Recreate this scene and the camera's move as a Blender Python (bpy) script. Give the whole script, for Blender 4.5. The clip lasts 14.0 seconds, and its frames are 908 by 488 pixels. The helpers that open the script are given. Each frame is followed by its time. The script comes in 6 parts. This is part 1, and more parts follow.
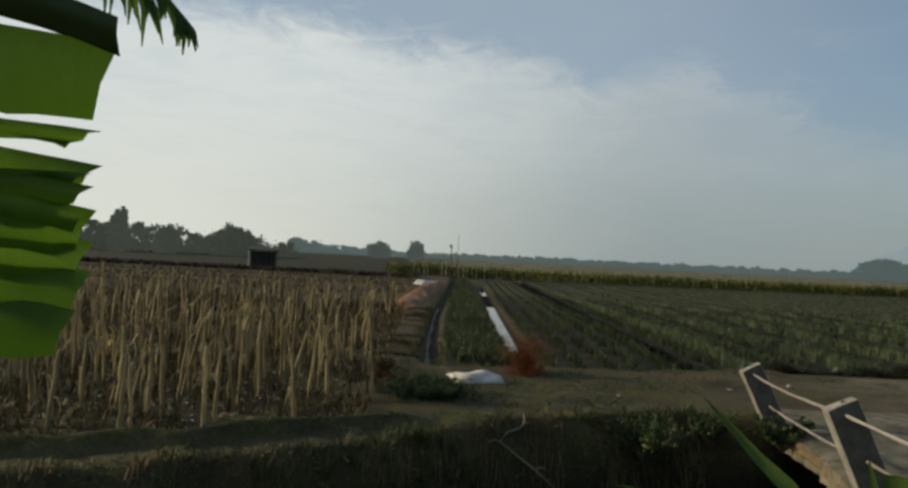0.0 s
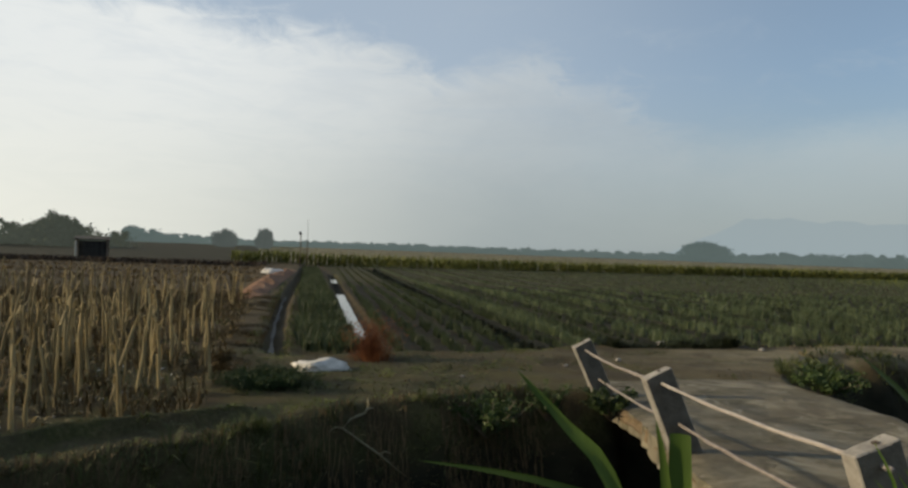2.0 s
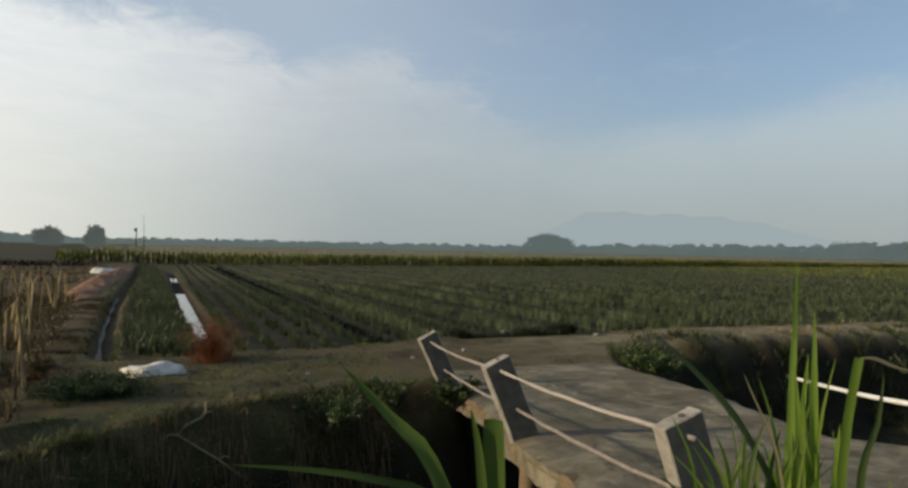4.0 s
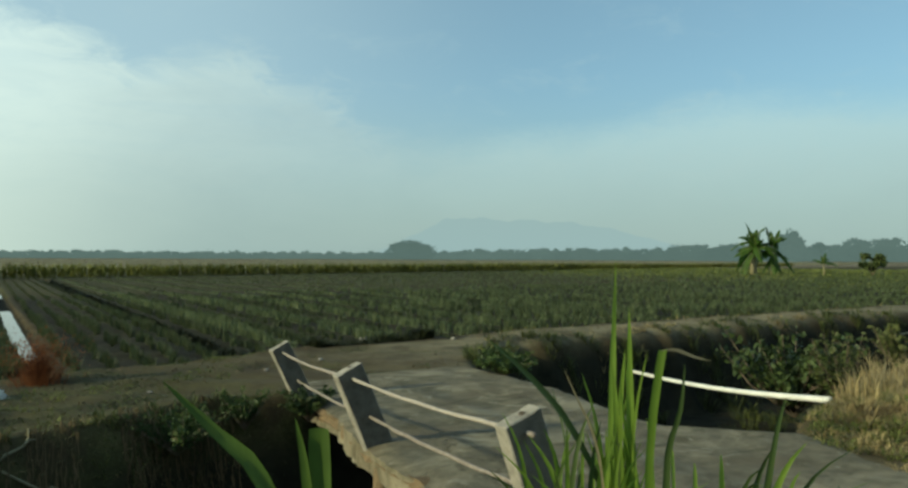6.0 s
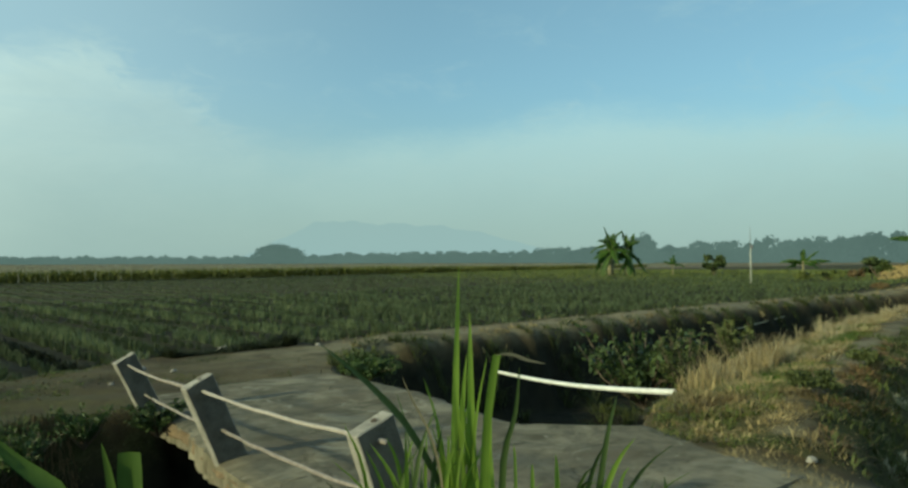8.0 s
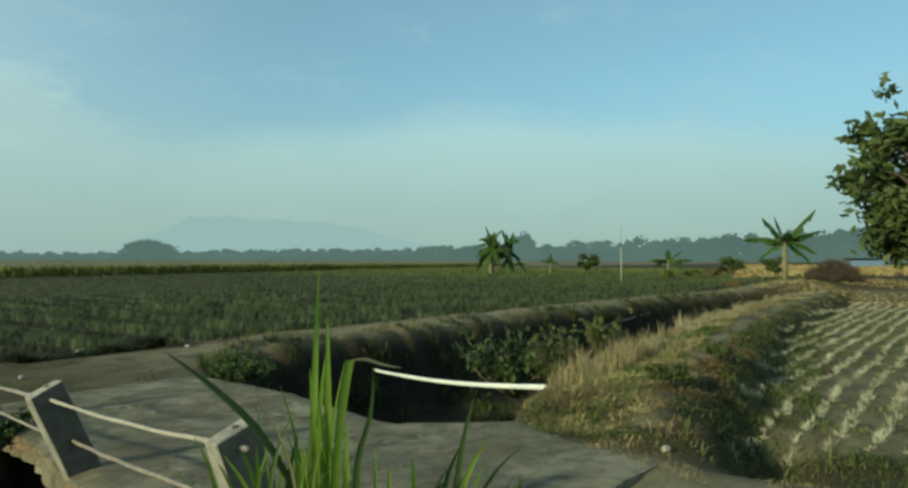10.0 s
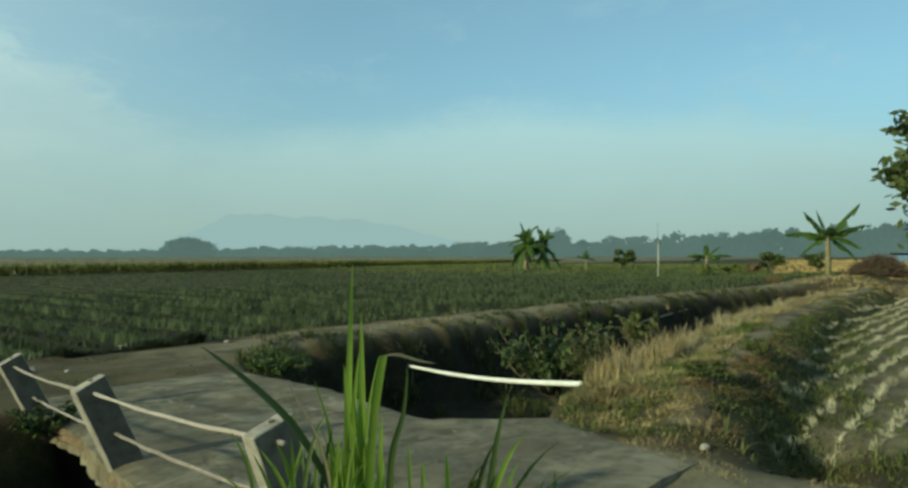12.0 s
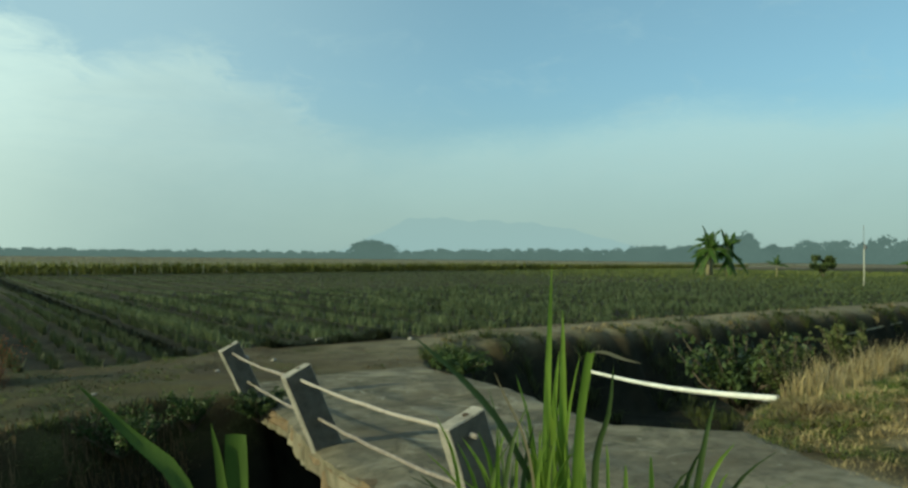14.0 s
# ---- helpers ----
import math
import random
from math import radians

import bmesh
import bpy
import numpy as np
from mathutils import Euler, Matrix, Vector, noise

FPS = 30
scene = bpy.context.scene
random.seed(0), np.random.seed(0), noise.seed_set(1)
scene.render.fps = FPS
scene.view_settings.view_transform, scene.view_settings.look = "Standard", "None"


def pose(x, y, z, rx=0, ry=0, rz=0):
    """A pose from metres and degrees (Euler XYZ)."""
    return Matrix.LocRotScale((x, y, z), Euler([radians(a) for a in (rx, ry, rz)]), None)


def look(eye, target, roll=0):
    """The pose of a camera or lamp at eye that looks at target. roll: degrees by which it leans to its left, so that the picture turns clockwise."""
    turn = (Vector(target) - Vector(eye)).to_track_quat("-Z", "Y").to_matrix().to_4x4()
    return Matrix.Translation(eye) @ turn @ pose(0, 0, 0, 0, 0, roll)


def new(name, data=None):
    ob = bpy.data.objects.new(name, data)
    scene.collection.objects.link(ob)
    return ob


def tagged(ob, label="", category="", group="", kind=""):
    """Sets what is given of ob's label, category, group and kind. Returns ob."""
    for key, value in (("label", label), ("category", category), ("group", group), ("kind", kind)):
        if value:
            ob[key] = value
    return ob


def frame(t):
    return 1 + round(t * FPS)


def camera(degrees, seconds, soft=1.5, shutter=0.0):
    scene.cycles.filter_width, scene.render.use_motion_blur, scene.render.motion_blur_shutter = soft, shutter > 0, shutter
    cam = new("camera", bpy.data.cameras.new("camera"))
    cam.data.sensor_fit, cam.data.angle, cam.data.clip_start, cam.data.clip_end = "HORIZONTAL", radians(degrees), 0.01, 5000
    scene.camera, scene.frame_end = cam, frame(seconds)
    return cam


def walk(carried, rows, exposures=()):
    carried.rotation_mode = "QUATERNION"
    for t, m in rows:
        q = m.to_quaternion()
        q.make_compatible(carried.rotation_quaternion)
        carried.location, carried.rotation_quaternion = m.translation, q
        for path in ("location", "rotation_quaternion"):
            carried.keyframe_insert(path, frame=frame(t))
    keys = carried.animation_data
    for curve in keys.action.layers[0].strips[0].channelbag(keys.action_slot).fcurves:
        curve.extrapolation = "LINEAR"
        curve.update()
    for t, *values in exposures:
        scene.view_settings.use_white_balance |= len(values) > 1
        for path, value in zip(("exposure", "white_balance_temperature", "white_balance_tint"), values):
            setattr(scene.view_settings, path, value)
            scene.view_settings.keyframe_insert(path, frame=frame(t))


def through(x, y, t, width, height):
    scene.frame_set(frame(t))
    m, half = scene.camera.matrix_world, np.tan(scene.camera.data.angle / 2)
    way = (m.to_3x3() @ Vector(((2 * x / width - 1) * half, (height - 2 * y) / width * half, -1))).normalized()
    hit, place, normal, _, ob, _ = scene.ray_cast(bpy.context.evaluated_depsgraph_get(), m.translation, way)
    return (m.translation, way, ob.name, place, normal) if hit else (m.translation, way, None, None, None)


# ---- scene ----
cam = camera(65.0, 14.0, soft=2.7)
ROWS = [  # seconds, x, y, z, yaw, pitch, roll
    (0.0, 0.0002, 0.0001, 1.7195, 0.003, 1.096, -2.831),
    (0.5, 0.0290, -0.0010, 1.7133, -2.782, 1.017, -2.523),
    (1.0, 0.0601, 0.0115, 1.7120, -6.699, 0.810, -2.530),
    (1.5, 0.0826, 0.0183, 1.7109, -9.122, 0.580, -2.179),
    (2.0, 0.1187, 0.0298, 1.7034, -11.816, 0.526, -2.040),
    (2.5, 0.1386, 0.0307, 1.7093, -14.666, 0.581, -1.866),
    (3.0, 0.1710, 0.0326, 1.7106, -17.950, 0.520, -1.749),
    (3.2, 0.1815, 0.0310, 1.7095, -19.080, 0.470, -1.650),
    (5.3, 0.2660, -0.0170, 1.6985, -30.720, 0.660, -0.530),
    (5.5, 0.2754, -0.0197, 1.6992, -31.718, 0.746, -0.455),
    (6.0, 0.3078, -0.0260, 1.6990, -34.689, 1.080, -0.258),
    (6.5, 0.3314, -0.0239, 1.7023, -37.395, 1.185, -0.306),
    (7.0, 0.3708, -0.0275, 1.6991, -39.837, 1.277, 0.029),
    (7.5, 0.3958, -0.0418, 1.7058, -42.403, 1.386, 0.117),
    (8.0, 0.4189, -0.0546, 1.7073, -45.021, 1.361, 0.152),
    (8.5, 0.4384, -0.0766, 1.7141, -47.548, 1.418, 0.075),
    (9.0, 0.4494, -0.0955, 1.7215, -50.111, 1.318, -0.143),
    (9.2, 0.4560, -0.0995, 1.7225, -51.000, 1.260, -0.120),
    (10.0, 0.4800, -0.1110, 1.7265, -54.350, 1.180, -0.150),
    (10.7, 0.5010, -0.1210, 1.7295, -56.050, 1.130, -0.180),
    (11.3, 0.5105, -0.1240, 1.7305, -55.790, 1.080, -0.170),
    (11.5, 0.5090, -0.1226, 1.7308, -55.257, 1.014, -0.138),
    (12.0, 0.4946, -0.1062, 1.7229, -51.567, 0.877, 0.046),
    (12.5, 0.4798, -0.0741, 1.7126, -47.433, 0.737, -0.074),
    (13.0, 0.4514, -0.0501, 1.7015, -42.288, 0.687, -0.101),
    (13.5, 0.4183, -0.0468, 1.6999, -38.828, 0.828, -0.539),
    (14.0, 0.4095, -0.0552, 1.7032, -37.708, 1.084, -0.550),
]
# the clip's white balance turns greener and cooler after 5.5 s
LOOK = [(0.0, -0.50, 6400, 5), (1.5, -0.30, 6450, 7), (3.0, -0.20, 6500, 9), (5.0, -0.10, 6500, 9), (5.5, -0.03, 6340, -2), (6.0, 0.0, 6120, -15), (8.0, 0.0, 5980, -22), (14.0, 0.0, 5980, -22)]
walk(cam, [(t, pose(x, y, z, 90 + pitch, roll, yaw)) for t, x, y, z, yaw, pitch, roll in ROWS], LOOK)

# ---- sky and sun ----
SUN_EL, SUN_AZ = radians(17), radians(-80)  # azimuth from +y towards +x
world = bpy.data.worlds.new("sky")
scene.world = world
world.use_nodes = True


class Nodes:
    """A small builder for node trees."""

    def __init__(self, tree):
        self.tree = tree
        tree.nodes.clear()

    def add(self, kind, ins=None):
        n = self.tree.nodes.new(kind)
        for k, v in (ins or {}).items():
            s = n.inputs[k]
            if isinstance(v, bpy.types.NodeSocket):
                self.tree.links.new(v, s)
            else:
                s.default_value = v
        return n

    def math(self, op, a, b=0.0, clamp=False):
        n = self.add("ShaderNodeMath", {0: a, 1: b})
        n.operation, n.use_clamp = op, clamp
        return n.outputs[0]

    def mix(self, fac, a, b, blend="MIX"):
        n = self.add("ShaderNodeMix")
        n.data_type, n.blend_type = "RGBA", blend
        for i, v in ((0, fac), (6, a), (7, b)):
            if isinstance(v, bpy.types.NodeSocket):
                self.tree.links.new(v, n.inputs[i])
            else:
                n.inputs[i].default_value = v if i == 0 else (*v[:3], 1)
        return n.outputs[2]

    def ramp(self, fac, stops, mode="LINEAR"):
        n = self.add("ShaderNodeValToRGB", {0: fac})
        cr = n.color_ramp
        cr.interpolation = mode
        while len(cr.elements) < len(stops):
            cr.elements.new(0.5)
        for e, (p, c) in zip(cr.elements, stops):
            e.position = p
            e.color = (*c, 1) if isinstance(c, tuple) else (c, c, c, 1)
        return n.outputs[0]

    def smooth(self, v, lo, hi):
        n = self.add("ShaderNodeMapRange", {0: v, 1: lo, 2: hi, 3: 0.0, 4: 1.0})
        n.interpolation_type = "SMOOTHSTEP"
        return n.outputs[0]

    def noise(self, vec, scale, detail=4.0, rough=0.55, dist=0.0):
        n = self.add("ShaderNodeTexNoise", {"Vector": vec, "Scale": scale, "Detail": detail, "Roughness": rough, "Distortion": dist})
        return n.outputs[0]


w = Nodes(world.node_tree)
sky = w.add("ShaderNodeTexSky")
sky.sky_type, sky.sun_disc, sky.sun_elevation, sky.sun_rotation = "NISHITA", False, SUN_EL, SUN_AZ
sky.air_density, sky.dust_density, sky.ozone_density = 1.0, 0.8, 1.5
tc = w.add("ShaderNodeTexCoord").outputs["Generated"]
sep = w.add("ShaderNodeSeparateXYZ", {0: tc})
flat = w.math("SQRT", w.math("ADD", w.math("MULTIPLY", sep.outputs[0], sep.outputs[0]), w.math("MULTIPLY", sep.outputs[1], sep.outputs[1])))
el = w.math("MULTIPLY", w.math("ARCTAN2", sep.outputs[2], flat), 57.2958)
az = w.math("MULTIPLY", w.math("ARCTAN2", sep.outputs[0], sep.outputs[1]), 57.2958)
# upper edge of the cloud bank, falling from west to east
stretch = w.add("ShaderNodeMapping", {"Vector": tc, "Scale": (1.0, 1.0, 2.2)}).outputs[0]
wob = w.math("SUBTRACT", w.noise(stretch, 6.0, 3.0, 0.5, 0.3), 0.5)
wob2 = w.math("SUBTRACT", w.noise(stretch, 17.0, 5.0, 0.6, 0.9), 0.5)
wob3 = w.math("SUBTRACT", w.noise(stretch, 48.0, 5.0, 0.65, 1.2), 0.5)


def outline(points, shift):
    """Height in degrees of a cloud's upper edge along the azimuth."""
    a = w.math("DIVIDE", w.math("ADD", w.math("ADD", az, shift), 60.0), 180.0, True)
    return w.math("MULTIPLY", w.ramp(a, [((p + 60) / 180, q / 25) for p, q in points]), 25.0)


BANK = [(-60, 18.5), (-25, 18.0), (-14, 18.2), (-4, 17.4), (4, 16.5), (8.5, 15.2), (10.5, 14.2), (13, 15.0), (17, 16.1), (19.5, 15.6), (21.5, 14.2), (24.5, 13.4), (26, 11.9), (28.5, 10.6), (32, 9.8), (40, 9.2), (60, 9.0), (120, 8.0)]
edge = outline(BANK, w.math("MULTIPLY", wob2, 5.0))
e2 = w.math("ADD", el, w.math("ADD", w.math("MULTIPLY", wob, 1.6), w.math("ADD", w.math("MULTIPLY", wob2, 4.6), w.math("MULTIPLY", wob3, 1.0))))
e3 = w.math("ADD", el, w.math("ADD", w.math("MULTIPLY", wob, 3.0), w.math("MULTIPLY", wob3, 1.2)))
hard = w.smooth(az, 34.0, 24.0)
soft_w = w.math("ADD", 5.0, w.math("MULTIPLY", hard, -2.3))
bank = w.smooth(w.math("DIVIDE", w.math("SUBTRACT", edge, e2), soft_w), -0.35, 1.0)
front = w.smooth(w.math("ADD", w.math("MULTIPLY", sep.outputs[0], -0.17), w.math("MULTIPLY", sep.outputs[1], 0.985)), -0.75, 0.2)
bank = w.math("MULTIPLY", w.math("MULTIPLY", bank, front), w.math("ADD", 0.40, w.math("MULTIPLY", w.smooth(az, 38.0, 6.0), 0.50)))
streak = w.noise(w.add("ShaderNodeMapping", {"Vector": tc, "Rotation": (0.0, 0.35, 0.0), "Scale": (1.0, 1.0, 4.5)}).outputs[0], 7.0, 6.0, 0.62, 0.7)
bank = w.math("MULTIPLY", bank, w.math("ADD", 0.82, w.math("MULTIPLY", w.smooth(streak, 0.32, 0.62), 0.18)))
puff = w.noise(stretch, 4.0, 6.0, 0.6, 0.3)
cloud_col = w.mix(w.smooth(puff, 0.3, 0.75), (0.54, 0.59, 0.63), (0.68, 0.72, 0.74))
cloud_col = w.mix(w.smooth(az, 21.0, -12.0), cloud_col, (1.0, 1.01, 0.99))
# thin haze towards the horizon, warmer to the west
west = w.smooth(az, 20.0, -26.0)
hz_col = w.mix(west, (0.38, 0.43, 0.43), (1.02, 1.0, 0.88))
hz_col = w.mix(front, (0.16, 0.20, 0.25), hz_col)
haze = w.smooth(el, 15.0, -1.5)
wisp = w.math("MULTIPLY", w.smooth(w.noise(stretch, 9.0, 6.0, 0.65, 0.5), 0.5, 0.8), w.smooth(el, 30.0, 8.0))
deep = w.math("ADD", 0.45, w.math("MULTIPLY", w.smooth(el, 75.0, 22.0), 0.55))
blue = w.mix(0.34, w.mix(1.0, sky.outputs[0], (0.125, 0.13, 0.138), "MULTIPLY"), (0.45, 0.56, 0.68))
blue = w.mix(1.0, blue, w.add("ShaderNodeCombineColor", {0: deep, 1: deep, 2: deep}).outputs[0], "MULTIPLY")
blue = w.mix(w.math("MULTIPLY", w.smooth(az, 44.0, 8.0), 0.5), blue, (0.62, 0.70, 0.80))
col = w.mix(w.math("MULTIPLY", wisp, 0.5), blue, (0.5, 0.58, 0.66))
VEIL = [(20, 8.0), (36, 9.0), (45, 9.8), (52, 10.9), (60, 11.6), (66, 11.0), (72, 10.2), (82, 7.8), (95, 6.5), (120, 6.0)]
veil = w.smooth(w.math("DIVIDE", w.math("SUBTRACT", outline(VEIL, 0.0), e3), 2.4), -0.6, 0.8)
veil = w.math("MULTIPLY", veil, w.math("MULTIPLY", w.smooth(az, 24.0, 44.0), w.smooth(el, -6.0, 9.0)))
col = w.mix(w.math("MULTIPLY", veil, 0.68), col, (0.61, 0.70, 0.745))
col = w.mix(bank, col, cloud_col)
col = w.mix(w.math("MULTIPLY", haze, 0.85), col, hz_col)
bg = w.add("ShaderNodeBackground", {0: col, 1: 1.0})
w.add("ShaderNodeOutputWorld", {0: bg.outputs[0]})

sun = new("sun", bpy.data.lights.new("sun", "SUN"))
sun.data.energy, sun.data.angle, sun.data.color = 5.0, radians(2.5), (1.0, 0.80, 0.52)
SUN_DIR = Vector((math.sin(SUN_AZ) * math.cos(SUN_EL), math.cos(SUN_AZ) * math.cos(SUN_EL), math.sin(SUN_EL)))
sun.matrix_world = look(SUN_DIR * 50, (0, 0, 0))

# ---- materials ----


def material(name, build, rough=0.8, spec=0.3, bump=None):
    m = bpy.data.materials.new(name)
    m.use_nodes = True
    n = Nodes(m.node_tree)
    b = n.add("ShaderNodeBsdfPrincipled", {"Roughness": rough, "Specular IOR Level": spec})
    pos = n.add("ShaderNodeNewGeometry").outputs["Position"]
    colour, height = build(n, pos, b)
    if isinstance(colour, tuple):
        b.inputs["Base Color"].default_value = (*colour, 1)
    elif colour is not None:
        n.tree.links.new(colour, b.inputs["Base Color"])
    if height is not None:
        bp = n.add("ShaderNodeBump", {"Strength": bump or 0.4, "Distance": 0.03, "Height": height})
        n.tree.links.new(bp.outputs[0], b.inputs["Normal"])
    n.add("ShaderNodeOutputMaterial", {0: b.outputs[0]})
    return m


def leafy(name, dark, light, through=0.0, rough=0.55, patch=0.6):
    """Foliage: colour varies from leaf to leaf and in patches; through: light that shines through the leaf."""
    def build(n, pos, b):
        isl = n.add("ShaderNodeNewGeometry").outputs["Random Per Island"]
        oi = n.add("ShaderNodeObjectInfo").outputs["Random"]
        v = n.math("ADD", n.math("MULTIPLY", isl, 0.5), n.math("MULTIPLY", n.smooth(n.noise(pos, patch, 4.0), 0.34, 0.66), 0.5))
        v = n.math("ADD", v, n.math("MULTIPLY", oi, 0.1))
        c = n.ramp(v, [(0.1, dark), (0.88, light)])
        fine = n.noise(n.add("ShaderNodeMapping", {"Vector": pos, "Scale": (1.0, 1.0, 0.06)}).outputs[0], 130.0, 2.0)
        return n.mix(n.math("MULTIPLY", fine, 0.35), c, tuple(0.5 * q for q in dark)), None
    m = material(name, build, rough, 0.25)
    if through:
        t = m.node_tree
        b = next(q for q in t.nodes if q.type == "BSDF_PRINCIPLED")
        out = next(q for q in t.nodes if q.type == "OUTPUT_MATERIAL")
        tr = t.nodes.new("ShaderNodeBsdfTranslucent")
        t.links.new(b.inputs["Base Color"].links[0].from_socket, tr.inputs[0])
        mx = t.nodes.new("ShaderNodeMixShader")
        mx.inputs[0].default_value = through
        t.links.new(b.outputs[0], mx.inputs[1])
        t.links.new(tr.outputs[0], mx.inputs[2])
        t.links.new(mx.outputs[0], out.inputs[0])
    return m


def build_ground(n, pos, b):
    zone = n.add("ShaderNodeVertexColor")
    zone.layer_name = "zone"
    s = n.add("ShaderNodeSeparateColor", {0: zone.outputs[0]})
    big, mid, fine = n.noise(pos, 0.35, 4.0), n.noise(pos, 2.2, 5.0, 0.65), n.noise(pos, 26.0, 5.0, 0.7)
    soil = n.ramp(n.math("ADD", n.math("MULTIPLY", mid, 0.6), n.math("MULTIPLY", fine, 0.4)), [(0.3, (0.035, 0.027, 0.014)), (0.7, (0.10, 0.077, 0.038))])
    path = n.ramp(n.math("ADD", n.math("MULTIPLY", mid, 0.5), n.math("MULTIPLY", fine, 0.5)), [(0.3, (0.108, 0.094, 0.058)), (0.7, (0.275, 0.238, 0.152))])
    turf = n.ramp(n.math("ADD", n.math("MULTIPLY", mid, 0.6), n.math("MULTIPLY", fine, 0.4)), [(0.32, (0.014, 0.018, 0.006)), (0.48, (0.043, 0.047, 0.015)), (0.66, (0.115, 0.096, 0.043))])
    # near-black mud, also used to paint shade into hollows
    mud_shade = n.ramp(mid, [(0.3, (0.007, 0.008, 0.005)), (0.7, (0.024, 0.024, 0.014))])
    wet = n.math("MULTIPLY", n.math("SUBTRACT", mid, 0.5), 0.9)
    c = n.mix(n.math("ADD", s.outputs[0], n.math("MULTIPLY", wet, s.outputs[0]), True), soil, path)
    gw = n.smooth(n.math("ADD", s.outputs[1], n.math("MULTIPLY", n.math("SUBTRACT", mid, 0.5), 1.1)), 0.25, 0.75)
    c = n.mix(gw, c, turf)
    damp = n.smooth(n.noise(pos, 0.75, 6.0, 0.68, 0.6), 0.47, 0.62)
    c = n.mix(n.math("MULTIPLY", damp, 0.62), c, n.mix(fine, (0.022, 0.017, 0.009), (0.070, 0.050, 0.030)))
    grit = n.smooth(n.noise(pos, 55.0, 3.0, 0.6), 0.62, 0.72)
    c = n.mix(n.math("MULTIPLY", grit, 0.45), c, (0.26, 0.22, 0.15))
    c = n.mix(s.outputs[2], c, mud_shade)
    c = n.mix(n.math("MULTIPLY", n.math("SUBTRACT", 0.62, big, True), 0.6), c, (0.05, 0.04, 0.03))
    return c, n.math("ADD", n.math("MULTIPLY", mid, 0.7), n.math("MULTIPLY", fine, 0.5))


def build_concrete(n, pos, b):
    big, mid, fine = n.noise(pos, 0.8, 4.0), n.noise(pos, 4.0, 6.0, 0.7), n.noise(pos, 60.0, 4.0, 0.7)
    c = n.ramp(mid, [(0.3, (0.085, 0.074, 0.050)), (0.7, (0.215, 0.190, 0.135))])
    c = n.mix(n.smooth(big, 0.5, 0.7), c, (0.125, 0.103, 0.068))
    c = n.mix(n.math("MULTIPLY", n.smooth(fine, 0.55, 0.7), 0.5), c, (0.09, 0.08, 0.065))
    dust = n.noise(n.add("ShaderNodeMapping", {"Vector": pos, "Scale": (0.5, 2.0, 1.0)}).outputs[0], 1.7, 5.0, 0.6, 0.8)
    c = n.mix(n.smooth(dust, 0.5, 0.72), c, (0.075, 0.067, 0.040))
    c = n.mix(n.smooth(n.noise(pos, 2.6, 3.0, 0.5, 1.2), 0.62, 0.70), c, (0.25, 0.23, 0.18))
    warp = n.add("ShaderNodeVectorMath", {0: pos, 1: n.add("ShaderNodeTexNoise", {"Vector": pos, "Scale": 2.3, "Detail": 6.0, "Roughness": 0.7}).outputs[1]})
    cell = n.add("ShaderNodeTexVoronoi", {"Vector": warp.outputs[0], "Scale": 0.75})
    cell.feature = "DISTANCE_TO_EDGE"
    crack = n.smooth(cell.outputs["Distance"], 0.016, 0.004)
    crack = n.math("MULTIPLY", crack, n.smooth(n.noise(pos, 0.9, 3.0), 0.45, 0.65))
    c = n.mix(n.math("MULTIPLY", crack, 0.4), c, (0.04, 0.036, 0.026))
    c = n.mix(n.math("MULTIPLY", n.smooth(n.noise(pos, 1.1, 5.0, 0.65, 0.6), 0.50, 0.64), 0.65), c, (0.29, 0.258, 0.185))
    c = n.mix(n.math("MULTIPLY", n.smooth(n.noise(pos, 3.2, 5.0, 0.7), 0.55, 0.7), 0.55), c, (0.06, 0.058, 0.03))
    return c, n.math("SUBTRACT", n.math("ADD", n.math("MULTIPLY", mid, 0.6), n.math("MULTIPLY", fine, 0.4)), crack)


def build_post(n, pos, b):
    mid, fine = n.noise(pos, 7.0, 6.0, 0.7), n.noise(pos, 70.0, 3.0)
    c = n.ramp(mid, [(0.3, (0.15, 0.138, 0.12)), (0.65, (0.38, 0.355, 0.315))])
    c = n.mix(n.smooth(n.noise(pos, 14.0, 5.0, 0.75), 0.56, 0.68), c, (0.16, 0.135, 0.1))
    return c, n.math("ADD", mid, n.math("MULTIPLY", fine, 0.3))


def plain(name, lo, hi, scale=6.0, rough=0.8, metal=0.0, spec=0.3):
    def build(n, pos, b):
        b.inputs["Metallic"].default_value = metal
        v = n.math("ADD", n.math("MULTIPLY", n.noise(pos, scale, 5.0, 0.65), 0.75), n.math("MULTIPLY", n.add("ShaderNodeObjectInfo").outputs["Random"], 0.25))
        return n.ramp(v, [(0.3, lo), (0.75, hi)]), n.noise(pos, scale * 6, 4.0)
    return material(name, build, rough, spec)


